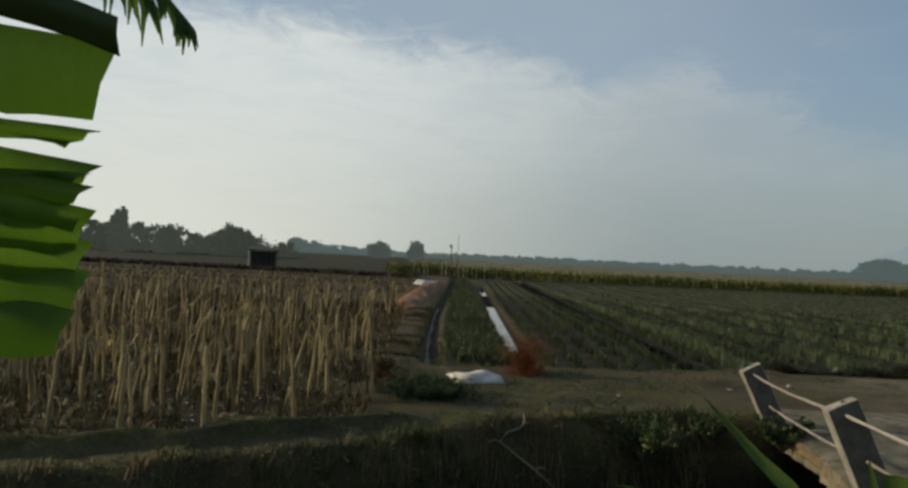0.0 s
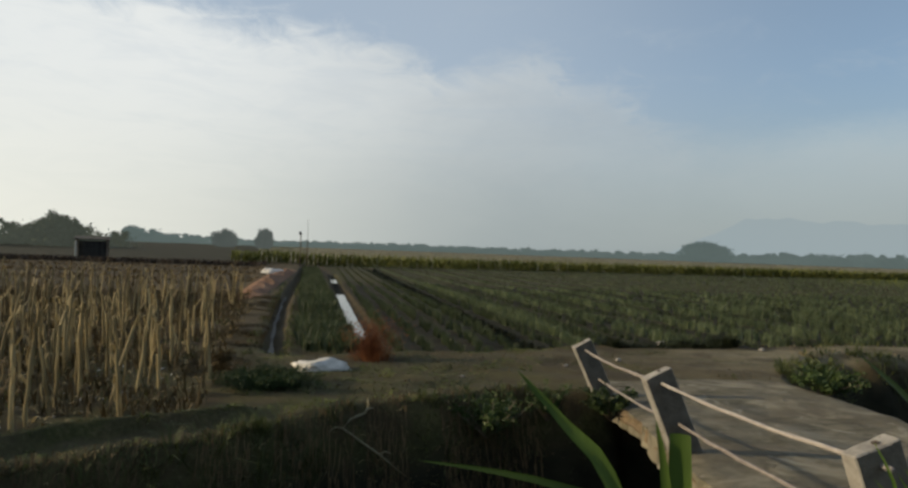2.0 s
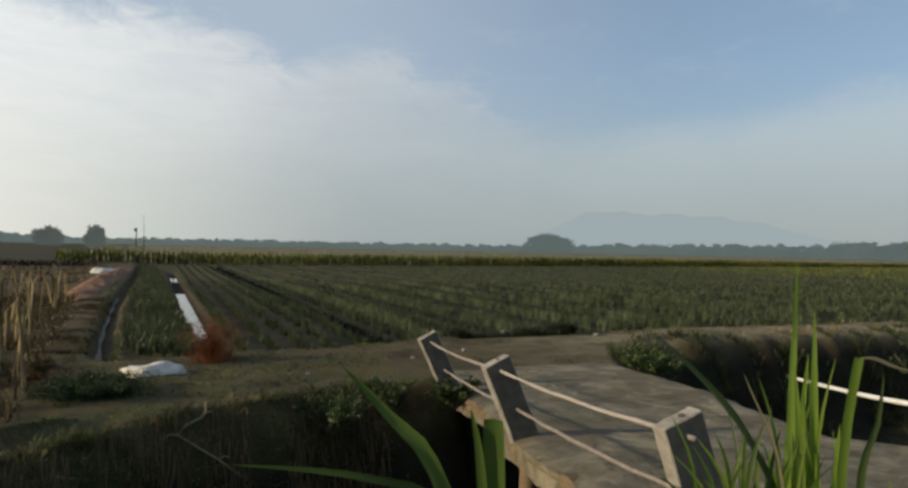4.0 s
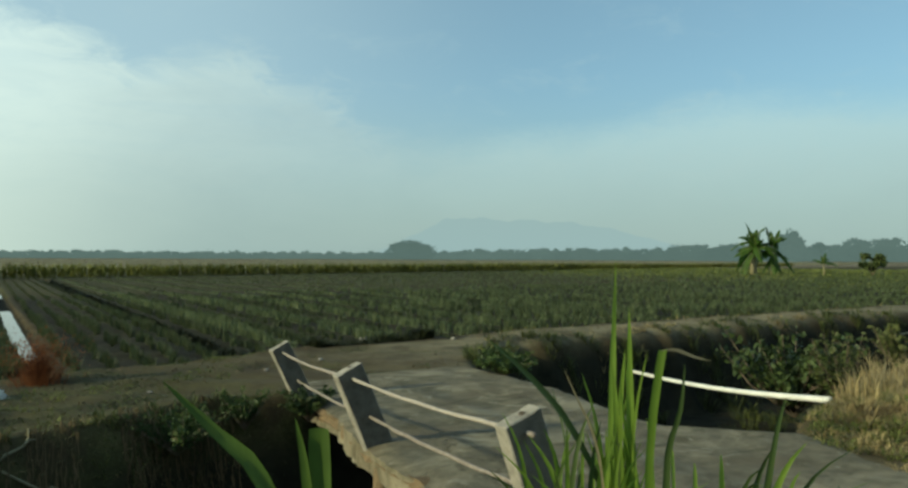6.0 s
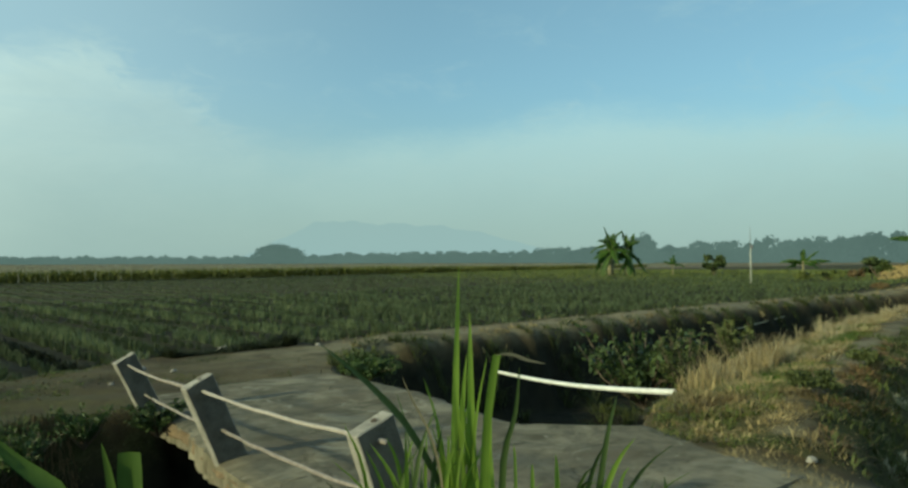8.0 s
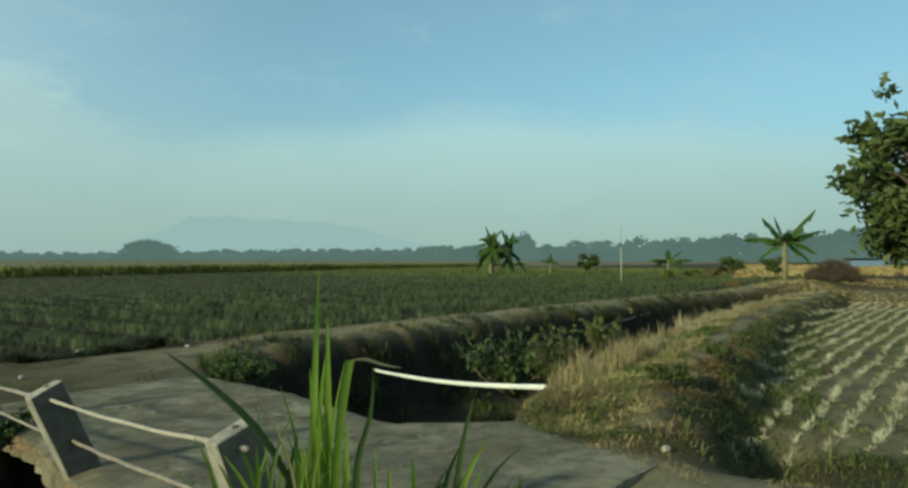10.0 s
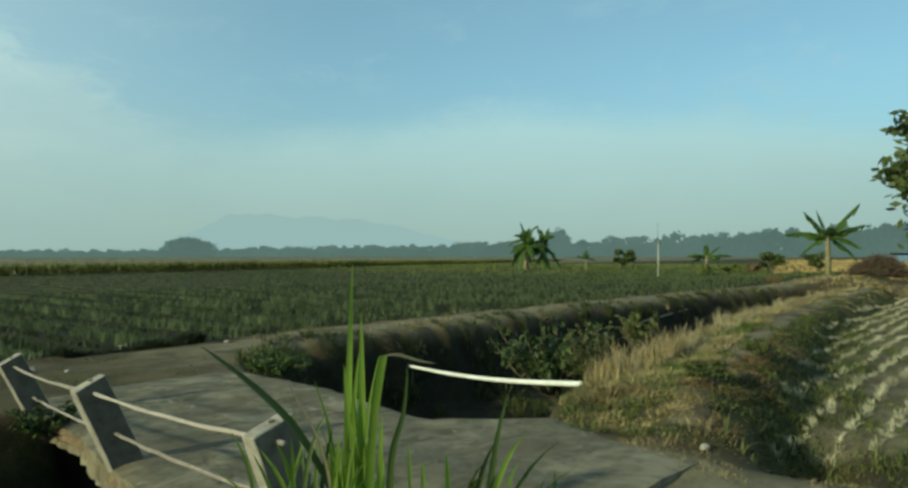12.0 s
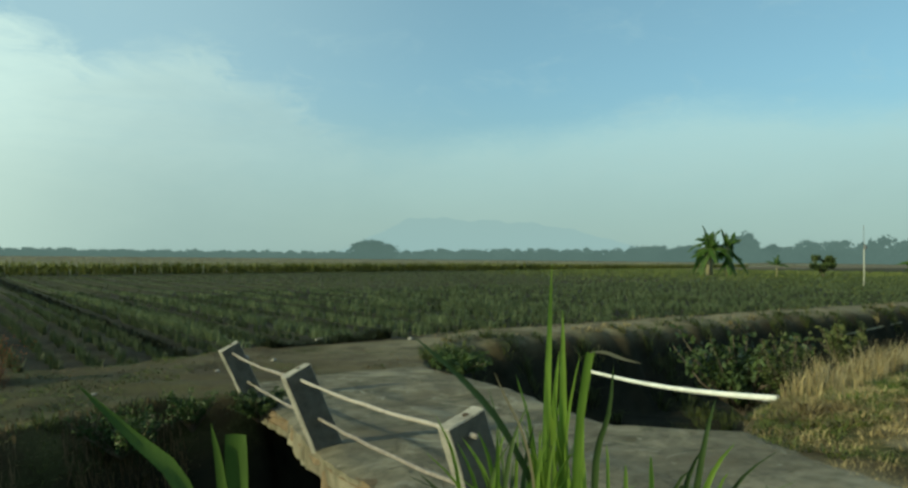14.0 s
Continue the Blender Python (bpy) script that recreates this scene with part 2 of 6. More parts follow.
M_GROUND = material("ground", build_ground, 0.95, 0.15, 0.7)
M_DECK = material("worn_concrete", build_concrete, 0.9, 0.25, 1.0)
M_POST = material("painted_concrete", build_post, 0.85, 0.25, 0.4)
M_RAIL = plain("weathered_rail", (0.19, 0.16, 0.14), (0.40, 0.36, 0.32), 12.0, 0.6)
M_OCHRE = plain("ochre_earth", (0.06, 0.043, 0.025), (0.19, 0.138, 0.08), 9.0, 0.95)
# broad faces of the posts: their shade is put into a darker concrete colour
M_POSTFACE = plain("shaded_face_concrete", (0.065, 0.058, 0.045), (0.18, 0.16, 0.125), 9.0, 0.9)
M_CLOD = plain("dry_clod", (0.05, 0.038, 0.022), (0.22, 0.18, 0.115), 2.0, 0.95)
M_PVC = plain("white_pvc", (0.46, 0.46, 0.44), (0.74, 0.74, 0.72), 3.0, 0.35, 0.0, 0.5)
M_SACK = plain("woven_sack", (0.45, 0.42, 0.36), (0.78, 0.75, 0.70), 8.0, 0.7)
M_WATER = material("ditch_water", lambda n, p, b: ((0.012, 0.012, 0.010), n.noise(p, 3.0, 2.0)), 0.06, 0.5, 0.02)
M_TRICKLE = material("shallow_ditch_water", lambda n, p, b: (n.ramp(n.noise(p, 5.0), [(0.3, (0.03, 0.027, 0.022)), (0.7, (0.10, 0.09, 0.075))]), n.noise(p, 30.0)), 0.65, 0.25, 0.5)
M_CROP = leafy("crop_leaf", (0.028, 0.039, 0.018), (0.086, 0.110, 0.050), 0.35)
# same crop on the bed crests, with sunlight put into a lighter leaf colour
M_CROPHI = leafy("crop_leaf_sunlit", (0.088, 0.112, 0.054), (0.205, 0.243, 0.12), 0.45)
M_CROPFAR = leafy("crop_leaf_far", (0.050, 0.060, 0.029), (0.096, 0.110, 0.050), 0.45, 0.6, 0.06)
M_MAIZE = leafy("maize_leaf", (0.075, 0.09, 0.022), (0.24, 0.245, 0.07), 0.35, 0.5, 0.08)
M_STALK = leafy("dry_maize_stalk", (0.070, 0.050, 0.018), (0.56, 0.44, 0.22), 0.2, 0.7, 0.9)
M_STRAW = leafy("dry_grass", (0.12, 0.085, 0.034), (0.56, 0.45, 0.23), 0.3, 0.7, 0.9)
M_PALESTRAW = leafy("pale_seeding_grass", (0.22, 0.18, 0.10), (0.56, 0.48, 0.30), 0.35, 0.7, 0.8)
M_RUST = leafy("rusty_dead_grass", (0.12, 0.075, 0.035), (0.40, 0.275, 0.14), 0.3, 0.7, 1.0)
M_CLUMP = leafy("dark_lush_grass", (0.014, 0.028, 0.009), (0.045, 0.072, 0.022), 0.2, 0.6, 1.5)
M_UNDER = leafy("dark_undergrowth", (0.018, 0.019, 0.006), (0.115, 0.075, 0.028), 0.15, 0.7, 0.7)
M_CANALBUSH = leafy("canal_shrub_leaf", (0.010, 0.022, 0.006), (0.095, 0.13, 0.045), 0.2, 0.45, 2.5)
M_LUSH = leafy("fresh_ridge_weeds", (0.05, 0.085, 0.014), (0.18, 0.25, 0.05), 0.35, 0.6, 0.6)
M_DARKBLADE = leafy("shaded_grass_blade", (0.022, 0.045, 0.008), (0.085, 0.14, 0.025), 0.35, 0.5, 1.5)
M_GRASS = leafy("low_grass", (0.035, 0.048, 0.014), (0.13, 0.145, 0.05), 0.25, 0.6, 0.7)
M_BLADE = leafy("tall_grass_blade", (0.08, 0.14, 0.015), (0.28, 0.40, 0.06), 0.55, 0.55, 1.5)
M_FRESH = leafy("fresh_weeds", (0.06, 0.085, 0.02), (0.19, 0.21, 0.06), 0.25, 0.6, 0.15)
M_BUSH = leafy("bush_leaf", (0.022, 0.042, 0.012), (0.085, 0.125, 0.035), 0.2, 0.5, 1.2)
M_RED = leafy("dry_red_leaf", (0.10, 0.034, 0.014), (0.30, 0.12, 0.05), 0.25, 0.7, 2.0)
M_BANANA = leafy("banana_leaf", (0.035, 0.075, 0.012), (0.10, 0.17, 0.03), 0.5, 0.4, 1.0)
M_TREE = leafy("tree_leaf", (0.024, 0.042, 0.013), (0.12, 0.15, 0.045), 0.25, 0.5, 0.5)
M_STUBBLE = leafy("pale_stubble", (0.30, 0.275, 0.18), (0.70, 0.66, 0.48), 0.4, 0.8, 0.8)
M_RICE = leafy("ripe_field", (0.27, 0.268, 0.19), (0.33, 0.325, 0.235), 0.5, 0.8, 0.05)
M_GOLD = leafy("golden_straw", (0.22, 0.165, 0.07), (0.34, 0.26, 0.12), 0.1, 0.8, 0.05)
M_NEARLEAF = leafy("near_banana_leaf", (0.07, 0.15, 0.012), (0.14, 0.25, 0.022), 0.6, 0.4, 2.5)
# near-black leaves: the shade of furrow and hollow is put into their colour
M_DARKWEED = leafy("shade_dark_weed", (0.007, 0.010, 0.004), (0.026, 0.034, 0.011), 0.0, 0.7, 1.0)
M_BROWN = leafy("withered_leaf", (0.06, 0.042, 0.02), (0.19, 0.135, 0.065), 0.2, 0.7, 1.0)
M_PSTEM = plain("banana_stem", (0.14, 0.13, 0.07), (0.34, 0.30, 0.19), 5.0, 0.7)
M_REDSOIL = plain("red_earth", (0.12, 0.062, 0.034), (0.32, 0.175, 0.10), 3.0, 0.95)
M_BARK = plain("bark", (0.07, 0.055, 0.04), (0.19, 0.15, 0.11), 10.0, 0.9)
M_TWIG = plain("brushwood", (0.03, 0.022, 0.016), (0.10, 0.074, 0.052), 5.0, 0.9)
M_HUTWALL = plain("weathered_boards", (0.018, 0.017, 0.014), (0.05, 0.046, 0.04), 3.0, 0.9)
M_HUTROOF = plain("dark_thatch", (0.03, 0.028, 0.024), (0.07, 0.064, 0.055), 3.0, 0.95)
M_TIN = plain("dull_sheet", (0.10, 0.10, 0.11), (0.20, 0.20, 0.21), 2.0, 0.6)
M_BLUE = plain("blue_sheet", (0.06, 0.10, 0.18), (0.09, 0.15, 0.24), 1.0, 0.6)
M_PALE = plain("pale_paint", (0.34, 0.34, 0.30), (0.52, 0.52, 0.47), 8.0, 0.7)


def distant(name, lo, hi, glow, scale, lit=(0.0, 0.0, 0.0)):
    """Far things seen through kilometres of lit haze: the haze's light is painted in as emission."""
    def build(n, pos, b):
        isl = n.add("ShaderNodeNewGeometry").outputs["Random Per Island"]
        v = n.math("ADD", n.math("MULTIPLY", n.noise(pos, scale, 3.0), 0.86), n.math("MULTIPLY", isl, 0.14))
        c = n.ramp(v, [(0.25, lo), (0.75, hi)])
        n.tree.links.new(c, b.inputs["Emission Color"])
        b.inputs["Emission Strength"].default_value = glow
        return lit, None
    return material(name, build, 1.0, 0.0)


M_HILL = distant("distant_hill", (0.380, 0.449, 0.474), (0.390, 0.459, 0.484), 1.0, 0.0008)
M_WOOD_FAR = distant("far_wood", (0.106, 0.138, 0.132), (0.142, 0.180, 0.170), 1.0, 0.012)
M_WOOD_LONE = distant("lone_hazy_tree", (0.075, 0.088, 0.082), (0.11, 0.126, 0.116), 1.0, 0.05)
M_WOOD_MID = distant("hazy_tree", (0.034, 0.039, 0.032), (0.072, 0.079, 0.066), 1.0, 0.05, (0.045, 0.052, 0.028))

# ---- builders ----


def mesh_of(name, verts, faces, mat, smooth=False):
    """A mesh from vertex rows and faces."""
    me = bpy.data.meshes.new(name)
    me.from_pydata(verts.tolist() if isinstance(verts, np.ndarray) else verts, [], faces.tolist() if isinstance(faces, np.ndarray) else faces)
    me.materials.append(mat)
    if smooth:
        me.polygons.foreach_set("use_smooth", [True] * len(me.polygons))
    me.update()
    return me


def thing(name, label, category, me=None, group="", kind=""):
    return tagged(new(name, me), label, category, group, kind)


def part(name, me, parent, label=""):
    ob = new(name, me)
    ob.parent = parent
    return tagged(ob, label) if label else ob


def bm_mesh(name, bm, mat, smooth=False):
    me = bpy.data.meshes.new(name)
    bmesh.ops.recalc_face_normals(bm, faces=bm.faces)
    bm.to_mesh(me)
    bm.free()
    me.materials.append(mat)
    if smooth:
        me.polygons.foreach_set("use_smooth", [True] * len(me.polygons))
    return me


def box_bm(sx, sy, sz, m=None, bevel=0.01, seg=1):
    bm = bmesh.new()
    bmesh.ops.create_cube(bm, size=1.0, matrix=(m or Matrix()) @ Matrix.Diagonal((sx, sy, sz, 1)))
    if bevel:
        bmesh.ops.bevel(bm, geom=bm.edges[:], offset=bevel, segments=seg, affect="EDGES", profile=0.6)
    return bm


def tube(points, radii, sides=6, cap=True):
    """Vertices and faces of a tapered tube along points."""
    pts = [Vector(p) for p in points]
    vs, fs = [], []
    for i, p in enumerate(pts):
        d = (pts[min(i + 1, len(pts) - 1)] - pts[max(i - 1, 0)]).normalized()
        a = d.cross(Vector((0, 0, 1)) if abs(d.z) < 0.9 else Vector((1, 0, 0))).normalized()
        c = d.cross(a)
        for k in range(sides):
            q = 2 * math.pi * k / sides
            vs.append(tuple(p + radii[i] * (math.cos(q) * a + math.sin(q) * c)))
    for i in range(len(pts) - 1):
        for k in range(sides):
            k2 = (k + 1) % sides
            fs.append((i * sides + k, i * sides + k2, (i + 1) * sides + k2, (i + 1) * sides + k))
    if cap:
        fs.append(tuple(range(sides - 1, -1, -1)))
        fs.append(tuple((len(pts) - 1) * sides + k for k in range(sides)))
    return vs, fs


class Soup:
    """Collects pieces into one mesh."""

    def __init__(self):
        self.v, self.f = [], []

    def add(self, vs, fs):
        o = len(self.v)
        self.v.extend(vs)
        self.f.extend(tuple(i + o for i in f) for f in fs)

    def mesh(self, name, mat, smooth=False):
        return mesh_of(name, self.v, self.f, mat, smooth)


def ribbon(points, widths, side, fold=0.25, droop=None):
    """A folded leaf blade along points: three vertices a step, with a keel."""
    vs, fs = [], []
    s = Vector(side).normalized()
    pts = [Vector(p) for p in points]
    for i, (p, wd) in enumerate(zip(pts, widths)):
        d = (pts[min(i + 1, len(pts) - 1)] - pts[max(i - 1, 0)]).normalized()
        up = s.cross(d).normalized()
        vs += [tuple(p - s * wd / 2 + up * wd * fold), tuple(p), tuple(p + s * wd / 2 + up * wd * fold)]
    for i in range(len(pts) - 1):
        a = 3 * i
        fs += [(a, a + 1, a + 4, a + 3), (a + 1, a + 2, a + 5, a + 4)]
    return vs, fs


def tufts(base, height, width, lean, rng, heading=None):
    """Many grass blades at once, as arrays: base (n, 3), height, width and lean (n). Five vertices and two faces a blade."""
    n = len(base)
    a = rng.uniform(0, 2 * np.pi, n) if heading is None else heading
    out = np.stack([np.cos(a), np.sin(a), np.zeros(n)], 1)
    b = a + np.pi / 2 + rng.uniform(-0.6, 0.6, n)
    side = np.stack([np.cos(b), np.sin(b), np.zeros(n)], 1) * (width / 2)[:, None]
    up = np.array([0, 0, 1.0])
    mid = base + up * (height * 0.55)[:, None] + out * (lean * height * 0.3)[:, None]
    tip = base + up * (height * (1 - 0.25 * lean))[:, None] + out * (lean * height)[:, None]
    v = np.stack([base - side, base + side, mid + side * 0.8, mid - side * 0.8, tip], 1).reshape(-1, 3)
    o = (np.arange(n) * 5)[:, None]
    quads, tris = o + np.array([0, 1, 2, 3]), o + np.array([3, 2, 4])
    return v, quads, tris


def array_mesh(name, v, quads, tris, mat):
    me = bpy.data.meshes.new(name)
    nq, nt = len(quads), len(tris)
    me.vertices.add(len(v))
    me.vertices.foreach_set("co", v.astype(np.float32).ravel())
    me.loops.add(4 * nq + 3 * nt)
    me.loops.foreach_set("vertex_index", np.concatenate([quads.ravel(), tris.ravel()]).astype(np.int32))
    me.polygons.add(nq + nt)
    me.polygons.foreach_set("loop_start", np.concatenate([np.arange(nq) * 4, 4 * nq + np.arange(nt) * 3]).astype(np.int32))
    me.materials.append(mat)
    me.update(calc_edges=True)
    me.validate()
    return me


def smoothstep(a, b, x):
    t = np.clip((x - a) / (b - a), 0, 1)
    return t * t * (3 - 2 * t)

# ---- ground: one sheet with the canal, ditches, paths and fields in it ----
FAR_X = [-400, -40, -12, -4, -2.57, -1.5, -0.6, 0.0, 0.9, 2.7, 3.6, 6.8, 8.0, 9.7, 13, 23, 34, 46, 60]
FAR_Y = [-60, -8, 1.2, 4.9, 5.64, 6.22, 6.82, 7.36, 8.0, 8.75, 8.7, 8.8, 10.6, 12.0, 12.0, 11.8, 11.3, 9.4, 8.4]
NEAR_X = [-400, -40, -12, -4, 0, 2.7, 3.0, 6.5, 6.9, 8.3, 12.6, 20.6, 27.9, 40, 46, 60]
NEAR_Y = [-63, -12, -3.4, 0.8, 2.3, 2.7, 2.8, 2.7, 3.6, 4.3, 4.9, 6.1, 6.4, 6.9, 8.4, 8.3]


def bank_far(x):
    return np.interp(x, FAR_X, FAR_Y)


def bank_near(x):
    return np.interp(x, NEAR_X, NEAR_Y)


def ripple(x, y, s, seed=0.0):
    """Cheap smooth unevenness between -1 and 1."""
    return (np.sin(x * s + 1.7 * np.sin(y * s * 0.7 + seed)) + np.sin(y * s * 1.3 + 1.9 * np.sin(x * s * 0.6 + seed * 2)) + np.sin((x + y) * s * 2.1 + seed)) / 3


FIELD = -0.18  # level of the crop


def height(x, y):
    x, y = np.asarray(x, float), np.asarray(y, float)
    f, n = bank_far(x), bank_near(x)
    f = f + 0.10 * ripple(x, x * 0.3, 2.3) + 0.05 * np.sin(6.1 * x) * np.cos(2.7 * x)
    n = n + 0.06 * ripple(x, x * 0.3, 3.3, 1.0)
    z = -0.03 + 0.0 * x
    far_side = y > (f + n) / 2
    # crop beyond the path
    field_y = np.where(x > 9, f + 1.1, np.interp(x, [-0.5, 1.5, 4.0, 5.5, 9], [11.0, 12.0, 12.2, 12.9, 13.1]))
    cropland = smoothstep(0.0, 0.45, y - field_y) * smoothstep(-0.45, 0.3, x)
    z = z + (FIELD + 0.03) * cropland
    furrow = np.exp(-((x - 4.50 - 0.022 * (y - 13)) / 0.20) ** 4) * smoothstep(12.6, 13.2, y) * (1 - smoothstep(60, 64, y))
    z = z - 0.5 * furrow
    near_rows = smoothstep(13, 14.5, y) * (1 - smoothstep(45, 60, y)) * smoothstep(1.9, 2.3, x)
    trench = np.exp(-((y - 13.0) / 0.3) ** 4) * smoothstep(5.9, 6.3, x) * (1 - smoothstep(8.2, 8.6, x))
    z = z - 0.2 * trench
    z = z + 0.05 * near_rows * (np.abs(np.sin(np.pi * (x - 0.022 * (y - 13) - 4.75) / 2.2)) - 0.6)
    # dry maize field on the far side, west of the earth mound
    corn = far_side * smoothstep(0.95, 1.35, y - f) * (1 - smoothstep(-1.4, -0.9, x + 0.045 * (y - 10)))
    z = z - 0.10 * corn
    bund = smoothstep(0.46, 0.58, y - f) * (1 - smoothstep(0.62, 1.0, y - f)) * (1 - smoothstep(-0.6, 0.0, x)) * far_side
    z = z + 0.13 * bund
    # earth mound and the dry ditch beside it, then the ditch with water
    mound = np.exp(-((x + 0.98 + 0.012 * (y - 12)) / 0.35) ** 2) * smoothstep(10.9, 14, y) * (1 - smoothstep(52, 60, y))
    z = z + (0.03 + 0.06 * ripple(x, y, 1.1, 2.0)) * mound
    ditch = np.exp(-((x - np.interp(y, [12, 16, 23, 47], [-0.31, -0.42, -0.46, 0.0])) / 0.15) ** 4) * smoothstep(11.6, 12.6, y) * (1 - smoothstep(50, 60, y))
    z = z - 0.2 * ditch
    wet = np.exp(-((x - 1.42 - 0.016 * (y - 16)) / 0.21) ** 4) * smoothstep(13.4, 14.6, y) * (1 - smoothstep(46, 50, y))
    z = z - 0.28 * wet
    # grassy ridge between the canal and the stubble, and the sunken stubble field
    ridge = smoothstep(6.9, 8.4, x) * (1 - smoothstep(50, 56, x)) * (1 - far_side)
    top = n - 1.15
    z = z + ridge * 0.18 * np.exp(-((y - top + 0.25) / 0.75) ** 2)
    stub = smoothstep(6.6, 7.8, x) * smoothstep(0.0, 0.6, (n - 1.95) - y) * (1 - far_side) * (1 - smoothstep(38, 46, x))
    z = z - 0.36 * stub - 0.42 * np.exp(-((x - 8.4) / 1.3) ** 2 - ((y - 1.6 - 0.12 * (x - 8)) / 0.5) ** 2)
    # canal
    wf = np.where(x < 4, 1.1, np.where(x > 8, 1.5, 0.8))
    sf = (f + np.where(x > 8, 0.12, 0.0) - y) / wf
    lip = 0.10 * smoothstep(0.0, 0.5, sf) + 0.90 * smoothstep(0.30, 1.0, sf)
    ins = np.minimum(np.where(x > 7.5, lip, smoothstep(0.0, 1.0, sf)), smoothstep(0.0, 1.0, (y - n) / 0.9))
    ins = ins * (1 - smoothstep(40, 47, x))
    z = np.where(ins > 0, z * (1 - ins) - 2.0 * ins, z)
    rough = 0.03 * ripple(x, y, 1.9) + 0.015 * ripple(x, y, 5.1, 1.0) + 0.08 * ins * ripple(x, y, 3.1, 4.0) + 0.05 * ins * ripple(x, y, 8.3, 2.0)
    z = z + rough * (1 - smoothstep(60, 120, np.hypot(x, y)) * 0.5)
    z = z + 0.35 * smoothstep(38, 52, x) * (1 - smoothstep(12, 20, y)) * (y > -30)
    return z


def grow(a, b, step, rate, end):
    """Even steps from a to b, growing ones beyond to end on both sides."""
    mid = list(np.arange(a, b + step / 2, step))
    lo, hi, s = a, mid[-1], step
    left, right = [], []
    while hi < end:
        s *= rate
        hi += s
        lo -= s
        right.append(hi)
        left.append(lo)
    return np.array(left[::-1] + mid + right)


gx, gy = grow(-7, 22, 0.1, 1.05, 4200), grow(0, 30, 0.1, 1.05, 4200)
GX, GY = np.meshgrid(gx, gy, indexing="ij")
GZ = height(GX, GY)
nx, ny = GX.shape
gv = np.stack([GX, GY, GZ], -1).reshape(-1, 3)
ii = (np.arange(nx - 1)[:, None] * ny + np.arange(ny - 1)[None, :]).ravel()
gq = np.stack([ii, ii + ny, ii + ny + 1, ii + 1], 1)
ground_me = array_mesh("ground", gv, gq, np.zeros((0, 3), int), M_GROUND)
ground_me.polygons.foreach_set("use_smooth", [True] * len(ground_me.polygons))
X, Y, Z = gv.T
F, N = bank_far(X), bank_near(X)
past = Y > (F + N) / 2
path_w = past * smoothstep(-0.15, 0.1, Y - F) * (1 - smoothstep(0.75, 1.15, Y - np.where((X > -0.5) & (X < 9), np.maximum(F, 11.4), F)))
path_w = path_w * (0.20 + 0.80 * smoothstep(5, 9, X))
path_w = np.maximum(path_w, 0.16 * np.exp(-((X + 0.95) / 0.4) ** 2) * smoothstep(12, 13, Y) * (Y < 60))
path_w = np.maximum(path_w, past * (X > 8) * smoothstep(-0.6, -0.1, Y - F) * (Y < F + 0.9) * (X < 60))
path_w = np.maximum(path_w, smoothstep(88, 100, X) * (Y < 62) * (Y > -40) * 0.95)
path_w = np.maximum(path_w, 0.62 * (X > 9.2) * (Y < N - 2.6) * (Y > -20) * (X < 44))
path_w = np.maximum(path_w, smoothstep(3.3, 2.9, Y) * smoothstep(2.0, 3.2, X + 0.25 * ripple(X, Y, 2.1)) * (1 - smoothstep(6.3, 7.0, X)) * smoothstep(-14, -10, Y))
turf_w = np.maximum(past * np.exp(-((Y - F - 0.68) / 0.26) ** 2) * (X < 0.1), (1 - past) * smoothstep(-3.2, -2.0, Y - N) * (Y < N + 0.1) * ((X > 7) | (X < 2.6)))
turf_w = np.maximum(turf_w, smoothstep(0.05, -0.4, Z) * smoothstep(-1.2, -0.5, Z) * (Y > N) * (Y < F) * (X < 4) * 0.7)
turf_w = np.maximum(turf_w, past * (Y < 13.2) * (1 - smoothstep(3, 6, X)) * 0.52)
turf_w = np.maximum(turf_w, 0.85 * smoothstep(60, 66, Y) * (X < -3))
path_w = np.maximum(path_w, smoothstep(80, 96, Y) * (X > -8) * 0.9)
ridge_path = np.exp(-((Y - N + 1.4 + 0.08 * np.sin(1.1 * X)) / 0.36) ** 2) * (X > 7.4) * (X < 46) * (1 - past)
path_w, turf_w = np.maximum(path_w, ridge_path), turf_w * (1 - ridge_path)
field_w = past * smoothstep(0.2, 0.7, Y - np.where(X > 9, F + 1.1, np.interp(X, [2.0, 4.0, 5.5, 9.0], [12.0, 12.3, 12.9, 13.0]))) * (X > 1.9) * (1 - 0.75 * smoothstep(34, 40, Y)) * (Y < 82)
turf_w = np.maximum(turf_w, 0.75 * past * smoothstep(33, 40, Y) * (Y < 80) * (X > 1.9))
# canal and field mud; its dark colour also stands in for shade in trench, furrow, canal
mud_shade_w = np.exp(-((Y - 13.0) / 0.42) ** 4) * (X > 5.9) * (X < 8.6) + 0.85 * field_w + 0.7 * smoothstep(60, 68, Y) * (X < -5) + np.exp(-((X - 4.55 - 0.022 * (Y - 13)) / 0.65) ** 4) * (Y > 13.3) * (Y < 62) + np.where(X > 7.5, 0.95 * smoothstep(-0.25, -0.6, Z), smoothstep(-0.35, -0.8, Z)) * (Y > N) * (Y < F) + 0.8 * smoothstep(FIELD - 0.08, FIELD - 0.25, Z) * (Y > 12) * (X > 0.6)
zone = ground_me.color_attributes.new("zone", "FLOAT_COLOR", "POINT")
zone.data.foreach_set("color", np.stack([np.clip(path_w, 0, 1), np.clip(turf_w, 0, 1), np.clip(mud_shade_w, 0, 1), np.ones_like(X)], 1).astype(np.float32).ravel())
